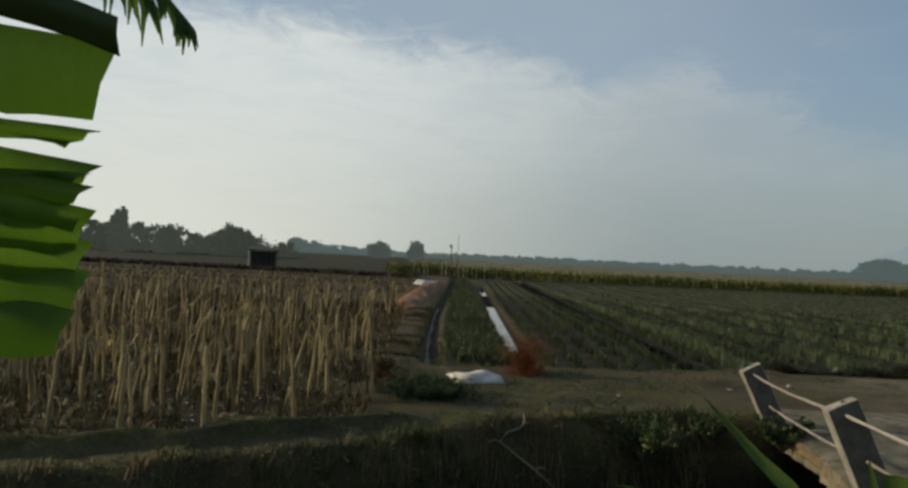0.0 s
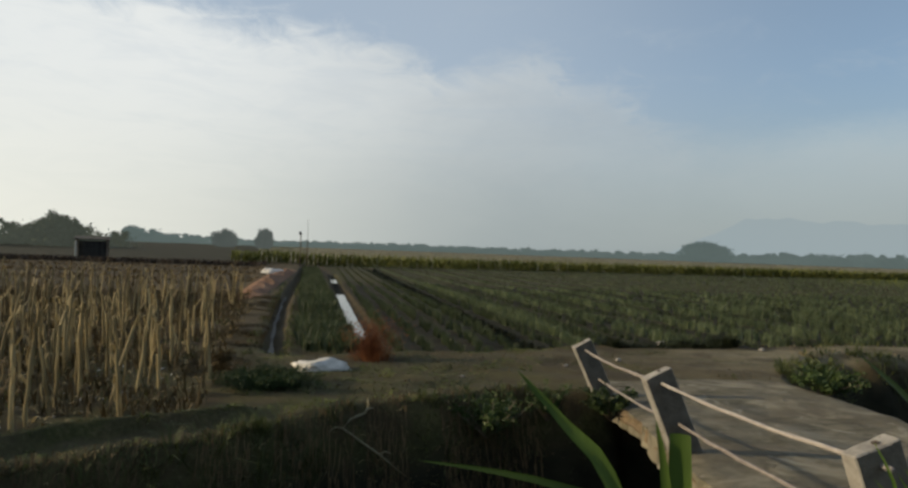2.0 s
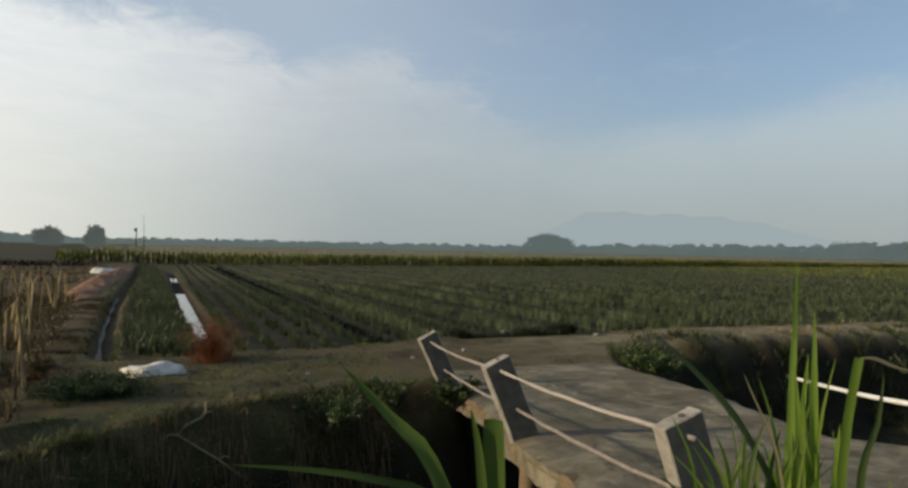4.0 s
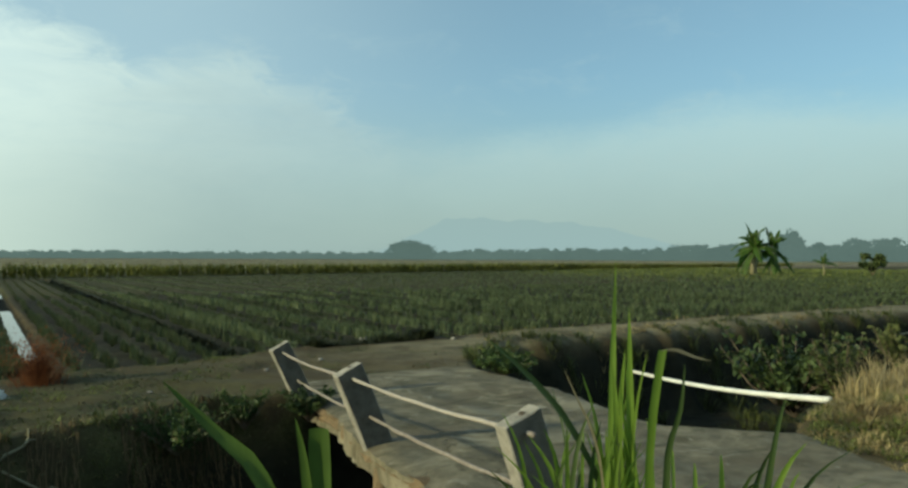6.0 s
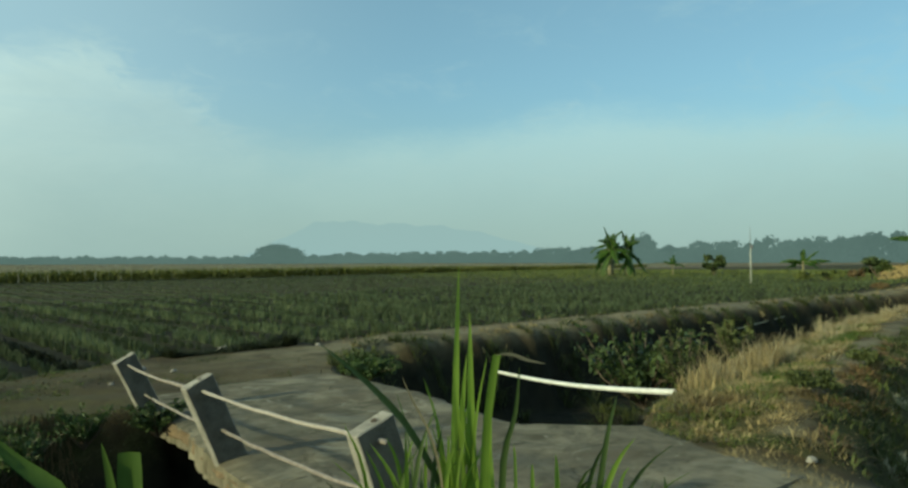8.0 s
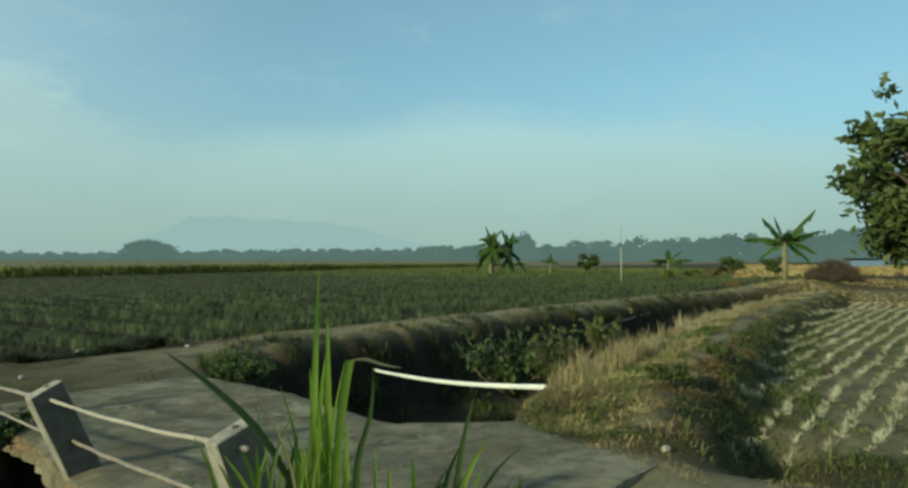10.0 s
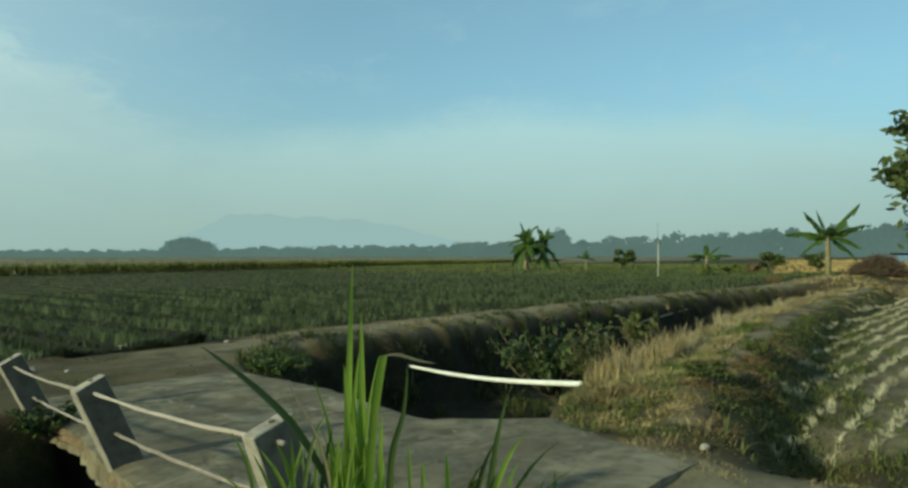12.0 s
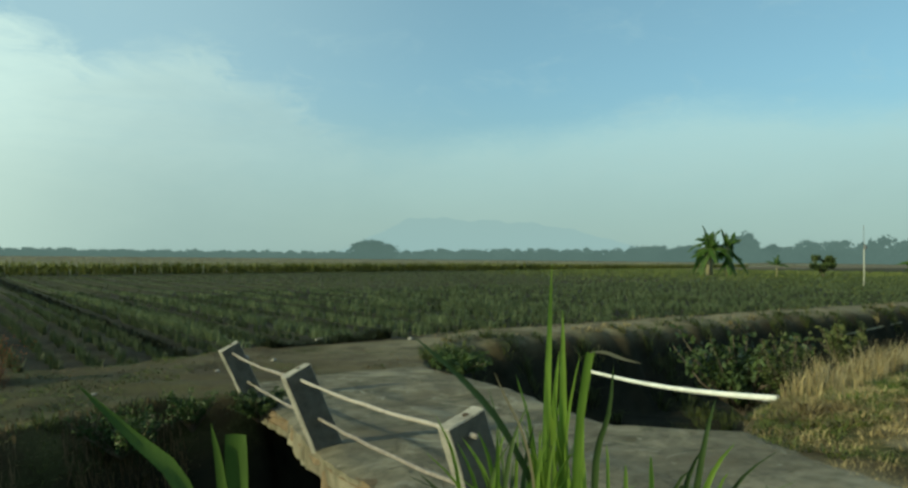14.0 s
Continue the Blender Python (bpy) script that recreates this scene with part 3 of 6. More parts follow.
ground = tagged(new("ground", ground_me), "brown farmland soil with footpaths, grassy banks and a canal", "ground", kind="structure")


def ground_z(x, y):
    return float(height(np.array([x]), np.array([y]))[0])


ys = np.linspace(11.9, 26, 40)
xs = np.interp(ys, [12, 16, 23, 47], [-0.36, -0.47, -0.51, -0.05])
vs = [p for x, y in zip(xs, ys) for p in ((x - 0.05 - 0.015 * math.sin(3 * y), y, -0.165), (x + 0.02 + 0.02 * math.sin(2.1 * y), y, -0.165))]
fs = [(2 * i, 2 * i + 1, 2 * i + 3, 2 * i + 2) for i in range(39)]
tagged(new("ditch_water", mesh_of("ditch_water", vs, fs, M_TRICKLE)), "thin trickle of grey water in the small ditch", "water", kind="structure")
for y0, y1 in ((16.2, 30.8), (40.0, 44.5)):
    vs, fs = [], []
    ys = np.linspace(y0, y1, 30)
    for y in ys:
        c = 1.42 + 0.016 * (y - 16)
        vs += [(c - 0.19, y, FIELD - 0.17), (c + 0.19, y, FIELD - 0.17)]
    fs = [(2 * i, 2 * i + 1, 2 * i + 3, 2 * i + 2) for i in range(len(ys) - 1)]
    tagged(new("ditch_water", mesh_of("ditch_water", vs, fs, M_WATER)), "narrow strip of still water reflecting the sky", "water", kind="structure")

# ---- concrete bridge ----
bridge = thing("bridge", "worn grey concrete slab bridge over the canal, cracked and dusty", "bridge")
LEFT = [(3.88, 9.1), (3.63, 7.0), (3.33, 5.6), (3.20, 4.5), (3.0, 2.2)]
RIGHT = [(6.95, 9.2), (6.75, 6.9), (6.48, 5.75), (6.36, 4.85), (7.15, 3.85), (6.40, 2.0)]
bm = bmesh.new()
NU, NV = 34, 60
rows = []
for j in range(NV + 1):
    t = j / NV
    xl, yl = np.interp(t, [0, 0.3, 0.52, 0.68, 1], [p[0] for p in LEFT]), np.interp(t, [0, 0.3, 0.52, 0.68, 1], [p[1] for p in LEFT])
    xr, yr = np.interp(t, [0, 0.32, 0.48, 0.61, 0.75, 1], [p[0] for p in RIGHT]), np.interp(t, [0, 0.32, 0.48, 0.61, 0.75, 1], [p[1] for p in RIGHT])
    xl += 0.03 * math.sin(9 * t) + random.uniform(-0.025, 0.025)
    xr += 0.05 * math.sin(7 * t + 1) + random.uniform(-0.03, 0.03)
    row = []
    for i in range(NU + 1):
        u = i / NU
        x, y = xl + (xr - xl) * u, yl + (yr - yl) * u
        edge_drop = 0.03 * max(0, 1 - min(u, 1 - u) * NU / 1.5)
        row.append(bm.verts.new((x, y, 0.012 * math.sin(2.1 * x + y) + 0.006 * math.sin(9 * x) * math.sin(7 * y) - edge_drop)))
    rows.append(row)
for j in range(NV):
    for i in range(NU):
        bm.faces.new((rows[j][i], rows[j][i + 1], rows[j + 1][i + 1], rows[j + 1][i]))
ext = bmesh.ops.extrude_face_region(bm, geom=bm.faces[:])
for v in ext["geom"]:
    if isinstance(v, bmesh.types.BMVert):
        v.co.z = -0.24 + 0.02 * math.sin(5 * v.co.x + 3 * v.co.y)
part("deck", bm_mesh("deck", bm, M_DECK), bridge)
for y in (8.9, 2.5):
    bm = box_bm(3.3, 0.45, 1.75, pose(5.05, y, -1.1), 0.03)
    part("abutment", bm_mesh("abutment", bm, M_DECK), bridge)
vs, fs = tube([(3.36, 5.45, -0.14), (3.27, 5.36, -0.62), (3.2, 5.3, -2.0)], [0.085, 0.075, 0.08], 7)
part("edge_prop", mesh_of("edge_prop", vs, fs, M_OCHRE, True), bridge, "broken ochre stub below the deck's edge")
bm = bmesh.new()
strip = []
for k in range(81):
    y = 2.4 + k * 0.083 + 0.03 * noise.noise(Vector((k * 0.9, 3, 1)))
    x = float(np.interp(y, [2.2, 4.5, 5.6, 7.0, 9.1], [3.0, 3.20, 3.33, 3.63, 3.88]))
    row = []
    for q in range(6):
        d = 0.06 * noise.noise(Vector((y * 2.6, q * 0.8, 0))) + 0.035 * noise.noise(Vector((y * 7, q * 1.9, 4))) + 0.018 * noise.noise(Vector((y * 19, q * 4.1, 7)))
        row.append(bm.verts.new((x - 0.012 + 0.6 * d + 0.012 * (q - 2.5) ** 2 * 0.4, y, -0.035 - q * 0.026 + 0.03 * noise.noise(Vector((y * 5, q, 9))))))
    strip.append(row)
for a, b in zip(strip, strip[1:]):
    for q in range(5):
        bm.faces.new((a[q], a[q + 1], b[q + 1], b[q]))
ext = bmesh.ops.extrude_face_region(bm, geom=bm.faces[:])
for v in ext["geom"]:
    if isinstance(v, bmesh.types.BMVert):
        v.co.x += 0.12
part("broken_edge", bm_mesh("broken_edge", bm, M_OCHRE), bridge, "crumbled ochre edge of the slab")

# ---- leaning railing on the bridge ----
railing = thing("railing", "leaning concrete railing posts, peeling white paint, two thin rails", "railing")
POSTS = [(3.50, 8.32, 0.62, -26.0, 0.24), (3.16, 5.77, 0.70, -24.0, 0.265), (2.81, 2.975, 0.84, -20.0, 0.26)]  # middle of the top, lean, breadth
holes = []
for x, y, z, lean, broad in POSTS:
    m = pose(x, y, z, 0, lean, 0)
    ln = (z + 0.12) / math.cos(radians(lean))
    bm = bmesh.new()
    bmesh.ops.create_cube(bm, size=1.0, matrix=Matrix.Translation((0, 0, -ln / 2)) @ Matrix.Diagonal((broad, 0.105, ln, 1)))
    bmesh.ops.subdivide_edges(bm, edges=bm.edges[:], cuts=5, use_grid_fill=True)
    for v in bm.verts:
        q = noise.noise_vector(v.co * 9 + Vector((x, y, z)) * 3)
        v.co += q * 0.006
    bmesh.ops.bevel(bm, geom=[e for e in bm.edges if e.calc_face_angle(0) > 1.2], offset=0.007, segments=1, affect="EDGES")
    bm.transform(m)
    bm.normal_update()
    # faces turned from the sun get the darker, shade-coloured concrete
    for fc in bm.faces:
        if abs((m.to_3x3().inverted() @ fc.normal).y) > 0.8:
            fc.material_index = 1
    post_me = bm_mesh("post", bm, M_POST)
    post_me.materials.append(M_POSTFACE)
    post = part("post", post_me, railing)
    vs, fs = tube([tuple(m @ Vector((0.03, 0, -0.02))), tuple(m @ Vector((0.03, 0, 0.004)))], [0.017, 0.019], 8)
    part("socket", mesh_of("socket", vs, fs, M_TWIG), post, "dark rusty socket in the post's top")
    holes.append([m @ Vector((0.0, 0, -0.095)), m @ Vector((0.015, 0, -0.49))])
for k in (0, 1):
    for a, b in ((0, 1), (1, 2)):
        p, q = holes[a][k], holes[b][k]
        d = (q - p).normalized()
        pts, rad = [], []
        for i in range(13):
            t = i / 12
            c = p.lerp(q, t) + Vector((0, 0, -0.03 * math.sin(math.pi * t))) + Vector((random.uniform(-1, 1), 0, random.uniform(-1, 1))) * 0.004
            pts.append(tuple(c))
            rad.append(0.0140 + random.uniform(-0.002, 0.0025))
        vs, fs = tube(pts, rad, 7)
        part("rail", mesh_of("rail", vs, fs, M_RAIL, True), railing)
    p = holes[2][k]
    d = (holes[2][k] - holes[1][k]).normalized()
    vs, fs = tube([p - d * 0.1, p, p + d * 0.12], [0.017, 0.017, 0.015], 7)
    part("rail_stub", mesh_of("rail_stub", vs, fs, M_RAIL, True), railing)

# ---- helpers for plants ----
rng = np.random.default_rng(7)


def leaf_cloud(c, size, rng, flat=0.0, long=1.7):
    """Rhombic leaves with random turns about the points c (n, 3): arrays for array_mesh."""
    n = len(c)
    size = np.broadcast_to(np.asarray(size, float), (n,))
    a = rng.normal(size=(n, 3))
    a[:, 2] *= 1 - flat
    a /= np.linalg.norm(a, axis=1)[:, None]
    b = np.cross(a, rng.normal(size=(n, 3)))
    b /= np.linalg.norm(b, axis=1)[:, None]
    a, b = a * (size * long / 2)[:, None], b * (size / 2)[:, None]
    v = np.stack([c - a, c + b * 1.0, c + a, c - b * 1.0], 1).reshape(-1, 3)
    o = (np.arange(n) * 4)[:, None]
    return v, o + np.array([0, 1, 2, 3]), np.zeros((0, 3), int)


def lumps(centre, radii, k, n, rng, shell=0.55):
    """Points in k lumps that together fill an ellipsoid unevenly."""
    centre, radii = np.array(centre, float), np.array(radii, float)
    d = rng.normal(size=(k, 3))
    d /= np.linalg.norm(d, axis=1)[:, None]
    heart = centre + d * radii * rng.uniform(0.35, 0.85, (k, 1))
    pick = rng.integers(0, k, n)
    e = rng.normal(size=(n, 3))
    e /= np.linalg.norm(e, axis=1)[:, None]
    r = rng.uniform(shell, 1.0, (n, 1)) * (radii * rng.uniform(0.28, 0.45, (k, 1)))[pick]
    return heart[pick] + e * r


def stuff(name, me, label, category):
    return thing(name, label, category, me, kind="stuff")


def join(*sets):
    v, q, t, o = [], [], [], 0
    for a, b, c in sets:
        v.append(a)
        q.append(b + o)
        t.append(c + o)
        o += len(a)
    return np.concatenate(v), np.concatenate(q), np.concatenate(t)


def on_ground(x, y, sink=0.02):
    return np.stack([x, y, height(x, y) - sink], 1)


# ---- distance: hill, woods ----
HAZE_PX = 1230.0
AZ = [-75, -27, -20, -15, -13, -8, 0, 10, 25, 30, 36, 45, 50, 56, 60, 66, 73, 80, 130]
PX = [50, 47, 42, 36, 24, 14, 11, 13, 12, 13, 18, 22, 24, 26, 29, 33, 40, 46, 50]
hv, hf = [], []
HAZ, HPX = [24, 28, 30, 32, 34, 35.5, 38, 41, 44, 46, 48, 51, 57], [0, 6, 24, 46, 66, 71, 66, 65, 61, 55, 46, 28, 0]
ha = np.linspace(24, 57, 130)
hh = np.interp(ha, HAZ, HPX) / HAZE_PX * 3900 * (1 + 0.03 * np.sin(ha * 1.9) + 0.012 * np.sin(ha * 4.3))
for a, h in zip(np.radians(ha), hh):
    for k, r in ((-0.1, 3900), (0.45, 3900), (1.0, 3900), (0.5, 4000)):
        hv.append((r * math.sin(a), r * math.cos(a), -2 + h * k))
hf = [(4 * i + j, 4 * i + 4 + j, 4 * i + 5 + j, 4 * i + 1 + j) for i in range(len(ha) - 1) for j in range(3)]
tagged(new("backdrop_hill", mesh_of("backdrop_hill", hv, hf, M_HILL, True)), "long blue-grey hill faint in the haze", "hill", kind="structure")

pts, sizes, near_pts, near_sizes = [], [], [], []
a = -70.0
while a < 128:
    px = float(np.interp(a, AZ, PX)) * (rng.uniform(0.62, 1.15) if a < -13 else rng.uniform(0.74, 1.12))
    close = a < -13
    d = rng.uniform(150, 190) if close else rng.uniform(560, 640)
    h = px / HAZE_PX * d
    wd = h * rng.uniform(0.5, 1.1) if close else h * rng.uniform(0.8, 1.7)
    c = (d * math.sin(radians(a)), d * math.cos(radians(a)), h * 0.56)
    q = lumps(c, (wd * 0.6, wd * 0.6, h * 0.46), 9 if close else 16, 480 if close else 700, rng, 0.1)
    low = np.array(c) + rng.normal(size=(420, 3)) * np.array([wd * 0.6, wd * 0.6, h * 0.20]) - np.array([0, 0, h * 0.36])
    (near_pts if close else pts).extend([q, low])
    s = h * 0.075 if close else h * 0.12
    (near_sizes if close else sizes).append(np.full(len(q) + len(low), s))
    a += math.degrees(wd / d) * (0.45 if close else 0.5)
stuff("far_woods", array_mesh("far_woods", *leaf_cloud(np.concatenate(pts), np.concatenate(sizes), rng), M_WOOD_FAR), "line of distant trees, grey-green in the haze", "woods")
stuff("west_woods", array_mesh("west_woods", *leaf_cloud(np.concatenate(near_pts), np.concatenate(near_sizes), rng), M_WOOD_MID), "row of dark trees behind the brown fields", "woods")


def far_tree(az, d, w_px, h_px, mat, n=420, lump=14, label="rounded dark tree standing alone in the haze"):
    x, y = d * math.sin(radians(az)), d * math.cos(radians(az))
    wd, h = w_px / HAZE_PX * d, h_px / HAZE_PX * d
    z = ground_z(x, y)
    t = thing("tree", label, "tree")
    vs, fs = tube([(x, y, z - 0.2), (x, y, z + h * 0.3), (x + wd * 0.05, y, z + h * 0.6)], [h * 0.035, h * 0.028, h * 0.015], 6)
    part("trunk", mesh_of("trunk", vs, fs, M_BARK), t)
    dome = rng.normal(size=(3 * n, 3))
    dome *= (rng.uniform(0, 1, 3 * n) ** 0.4 / np.linalg.norm(dome, axis=1))[:, None]
    dome = np.array([x, y, z + h * 0.34]) + dome * np.array([wd * 0.46, wd * 0.46, h * 0.54])
    q = np.concatenate([lumps((x, y, z + h * 0.42), (wd * 0.46, wd * 0.46, h * 0.54), 2 * lump, 4 * n, rng, 0.1), dome])
    q[:, 2] = np.maximum(q[:, 2], z + h * 0.04)
    part("crown", array_mesh("crown", *leaf_cloud(q, h * 0.075, rng), mat), t)
    return t


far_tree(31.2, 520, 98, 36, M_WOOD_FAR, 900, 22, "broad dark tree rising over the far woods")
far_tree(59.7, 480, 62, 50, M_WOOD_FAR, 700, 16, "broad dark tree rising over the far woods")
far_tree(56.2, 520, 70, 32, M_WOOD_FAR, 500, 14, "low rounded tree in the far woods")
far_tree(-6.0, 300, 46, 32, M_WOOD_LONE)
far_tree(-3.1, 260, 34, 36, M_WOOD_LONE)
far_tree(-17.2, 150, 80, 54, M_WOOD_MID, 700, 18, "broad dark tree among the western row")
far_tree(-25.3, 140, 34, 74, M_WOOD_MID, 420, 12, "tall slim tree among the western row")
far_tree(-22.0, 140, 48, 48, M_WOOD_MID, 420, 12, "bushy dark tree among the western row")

# ---- ripe field towards the horizon, and the maize belt in front of it ----


def belt_y(x):
    return 66.0 + 0.19 * (x + 4)


n = 30000
d = 75 + 380 * rng.uniform(0, 1, n) ** 1.6
az = np.radians(rng.uniform(-3.5, 66, n))
x, y = d * np.sin(az), d * np.cos(az)
keep = y > belt_y(x) + 9
x, y, d = x[keep], y[keep], d[keep]
v = tufts(on_ground(x, y), rng.uniform(0.08, 0.20, len(x)), 0.003 * d + 0.15, rng.uniform(0.5, 2.5, len(x)), rng)
stuff("ripe_field", array_mesh("ripe_field", *v, M_RICE), "pale yellow ripening field reaching to the woods", "field")
n = 6500
d, az = rng.uniform(72, 260, n), np.radians(rng.uniform(76, 100, n))
x, y = d * np.sin(az), d * np.cos(az)
v = tufts(on_ground(x, y), rng.uniform(0.25, 0.5, n), 0.006 * d + 0.3, rng.uniform(0, 0.5, n), rng)
stuff("ripe_field", array_mesh("ripe_field", *v, M_GOLD), "golden stubble field beyond the big tree", "field")

sets = []
for row in range(5):
    x = np.concatenate([np.arange(-6, 22, 0.42), np.arange(22, 175, 0.36)])
    x = x + rng.uniform(-0.12, 0.12, len(x))
    y = belt_y(x) + row * 0.9 + rng.uniform(-0.1, 0.1, len(x))
    for k in range(8):
        b = on_ground(x, y)
        tall = np.interp(x, [2, 12, 26, 70, 120], [1.0, 0.95, 0.92, 0.92, 0.7])
        b[:, 2] += rng.uniform(0.0, 0.75, len(x)) * tall
        sets.append(tufts(b, rng.uniform(0.35, 0.75, len(x)) * tall, np.full(len(x), 0.16), rng.uniform(0.2, 0.9, len(x)), rng))
    sets.append(tufts(on_ground(x, y), rng.uniform(1.2, 1.5, len(x)) * np.interp(x, [2, 12, 26, 70, 120], [1.0, 0.95, 0.92, 0.92, 0.7]), np.full(len(x), 0.09), rng.uniform(0, 0.1, len(x)), rng))
stuff("maize_belt", array_mesh("maize_belt", *join(*sets), M_MAIZE), "belt of green maize plants in rows with yellowish tops", "maize")

# ---- young crop in rows ----
sets, crests = [], []
for y0, y1, dy, blades, hgt, wid in ((12.3, 24, 0.26, 20, 0.37, 0.020), (24, 36, 0.28, 12, 0.34, 0.034), (36, 78, 0.42, 9, 0.17, 0.075)):
    xs = np.arange(1.84, 64 if y1 < 30 else 95, 0.55)
    x, y = np.meshgrid(xs, np.arange(y0, y1, dy))
    x, y = x.ravel(), y.ravel()
    x = x + 0.022 * (y - 13) + rng.normal(0, 0.03, len(x))
    y = y + rng.uniform(-0.1, 0.1, len(y)) * dy / 0.27
    edge_y = np.where(x > 9, bank_far(x) + 1.5, np.interp(x, [2.0, 4.0, 5.5, 9.0], [12.3, 12.6, 13.2, 13.3]))
    fx = x - 4.75 - 0.022 * (y - 13)
    bed = np.abs((fx + 1.1) % 2.2 - 1.1)
    bare = np.hypot(((x - 0.9) % 4.4 - 2.2) / 1.0, (y - 33.5 - 0.05 * x) / 1.3) < 0.75  # bare dark spots along a cross furrow
    gap = (rng.uniform(0, 1, len(x)) < 0.06) | bare | (np.sin(x * 1.3 + 2 * np.sin(y * 0.37)) * np.sin(y * 0.9 + x * 0.2) > 0.9)
    keep = (y > edge_y) & ((bed > 0.1) | (fx < 1.1)) & ((fx > 0.02) | (fx < -0.5)) & (y < belt_y(x) - 3) & ~gap
    x, y = x[keep], y[keep]
    vig = 0.85 + 0.2 * np.sin(x * 0.5 + np.sin(y * 0.31)) * np.sin(y * 0.4)
    bed = bed[keep]
    vig = vig * (0.62 + 0.36 * np.where(fx[keep] < 1.1, 0.9, smoothstep(0.25, 0.8, bed)))
    far_off = np.hypot(x, y)
    vig = vig * np.interp(far_off, [24, 42], [1.0, 0.6])
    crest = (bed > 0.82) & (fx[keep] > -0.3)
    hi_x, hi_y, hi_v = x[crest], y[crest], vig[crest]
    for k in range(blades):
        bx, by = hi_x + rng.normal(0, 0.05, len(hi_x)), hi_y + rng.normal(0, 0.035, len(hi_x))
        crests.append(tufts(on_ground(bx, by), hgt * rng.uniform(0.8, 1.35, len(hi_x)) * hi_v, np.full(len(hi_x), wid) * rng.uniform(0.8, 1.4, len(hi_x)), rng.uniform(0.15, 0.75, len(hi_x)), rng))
    x, y, vig = x[~crest], y[~crest], vig[~crest]
    for k in range(blades):
        bx, by = x + rng.normal(0, 0.03, len(x)), y + rng.normal(0, 0.03, len(x))
        sets.append(tufts(on_ground(bx, by), hgt * rng.uniform(0.6, 1.1, len(x)) * vig, np.full(len(x), wid) * rng.uniform(0.7, 1.3, len(x)), rng.uniform(0.08, 0.5, len(x)), rng))
    if y1 > 50:
        stuff("crop_rows", array_mesh("crop_rows", *join(*sets[tier:]), M_CROPFAR), "far rows of low olive green crop", "crop")
        del sets[tier:]
    tier = len(sets)
x, y = rng.uniform(0.05, 1.12, 2200), rng.uniform(12.6, 58, 2200)
for k in range(7):
    bx = x + rng.normal(0, 0.05, len(x))
    sets.append(tufts(on_ground(bx, y), rng.uniform(0.2, 0.36, len(x)), np.full(len(x), 0.04), rng.uniform(0.1, 0.6, len(x)), rng))
stuff("crop_crests", array_mesh("crop_crests", *join(*crests), M_CROPHI), "rows of crop on the bed crests, sunlight put into their lighter colour", "crop")
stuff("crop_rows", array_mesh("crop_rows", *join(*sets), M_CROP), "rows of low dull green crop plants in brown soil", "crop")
n = 26000
d, az = rng.uniform(40, 150, n), np.radians(rng.uniform(40, 82, n))
x, y = d * np.sin(az), d * np.cos(az)
keep = (y > bank_far(x) + 2.5) & (y < belt_y(x) + 8) & (x > 34 + 34 * rng.uniform(0, 1, n) + 0.25 * y)
x, y, d = x[keep], y[keep], d[keep]
v = tufts(on_ground(x, y), rng.uniform(0.08, 0.22, len(x)), 0.0022 * d, rng.uniform(0.2, 0.8, len(x)), rng)
stuff("weed_strip", array_mesh("weed_strip", *v, M_FRESH), "weedy green strip of ground beyond the crop", "weeds")

# ---- dry maize ----


def stalk_pieces(h, rng, simple=False):
    """One dry stalk at the origin: a leaning jointed stem, and its torn leaves that hang or fork from the top."""
    stem, leaves = Soup(), []
    lx, ly = rng.normal(0, 0.045, 2) * h
    seg = 3 if simple else 6
    pts = [(lx * (k / seg) ** 1.6 + 0.006 * math.sin(k * 2.3 + lx * 90), ly * (k / seg) ** 1.6 + 0.006 * math.cos(k * 1.9), h * k / seg - 0.03) for k in range(seg + 1)]
    rad = [0.023 - 0.008 * k / seg + (0.003 if k % 2 else 0) for k in range(seg + 1)]
    stem.add(*tube(pts, rad, 3 if simple else 6, False))
    for k in range(2 if simple else int(rng.integers(3, 7))):
        z0 = h * (rng.uniform(0.35, 0.95) if k else 0.93)
        a = rng.uniform(0, 2 * math.pi)
        out = Vector((math.cos(a), math.sin(a), 0))
        zs = [q[2] for q in pts]
        p = Vector((np.interp(z0, zs, [q[0] for q in pts]).item(), np.interp(z0, zs, [q[1] for q in pts]).item(), z0))
        ln = rng.uniform(0.12, 0.30)
        side = (-out.y, out.x, rng.uniform(-0.3, 0.3))
        if k < 2:  # stands up and forks from the top
            c = [p, p + out * ln * 0.22 + Vector((0, 0, ln * 0.45)), p + out * ln * 0.4 + Vector((0, 0, ln * 0.72)), p + out * ln * 0.66 + Vector((0, 0, ln * 0.62))]
        else:      # hangs down along the stalk
            c = [p, p + out * ln * 0.25 + Vector((0, 0, ln * 0.1)), p + out * ln * 0.36 - Vector((0, 0, ln * 0.45)), p + out * ln * 0.3 - Vector((0, 0, ln * 1.05))]
        wd = rng.uniform(0.02, 0.042)
        leaf = Soup()
        leaf.add(*ribbon(c, [wd * 0.8, wd, wd * 0.8, 0.006], side, 0.3))
        leaves.append(leaf)
    return stem, leaves


def whole(pieces):
    s = Soup()
    for q in [pieces[0]] + pieces[1]:
        s.add(q.v, q.f)
    return s


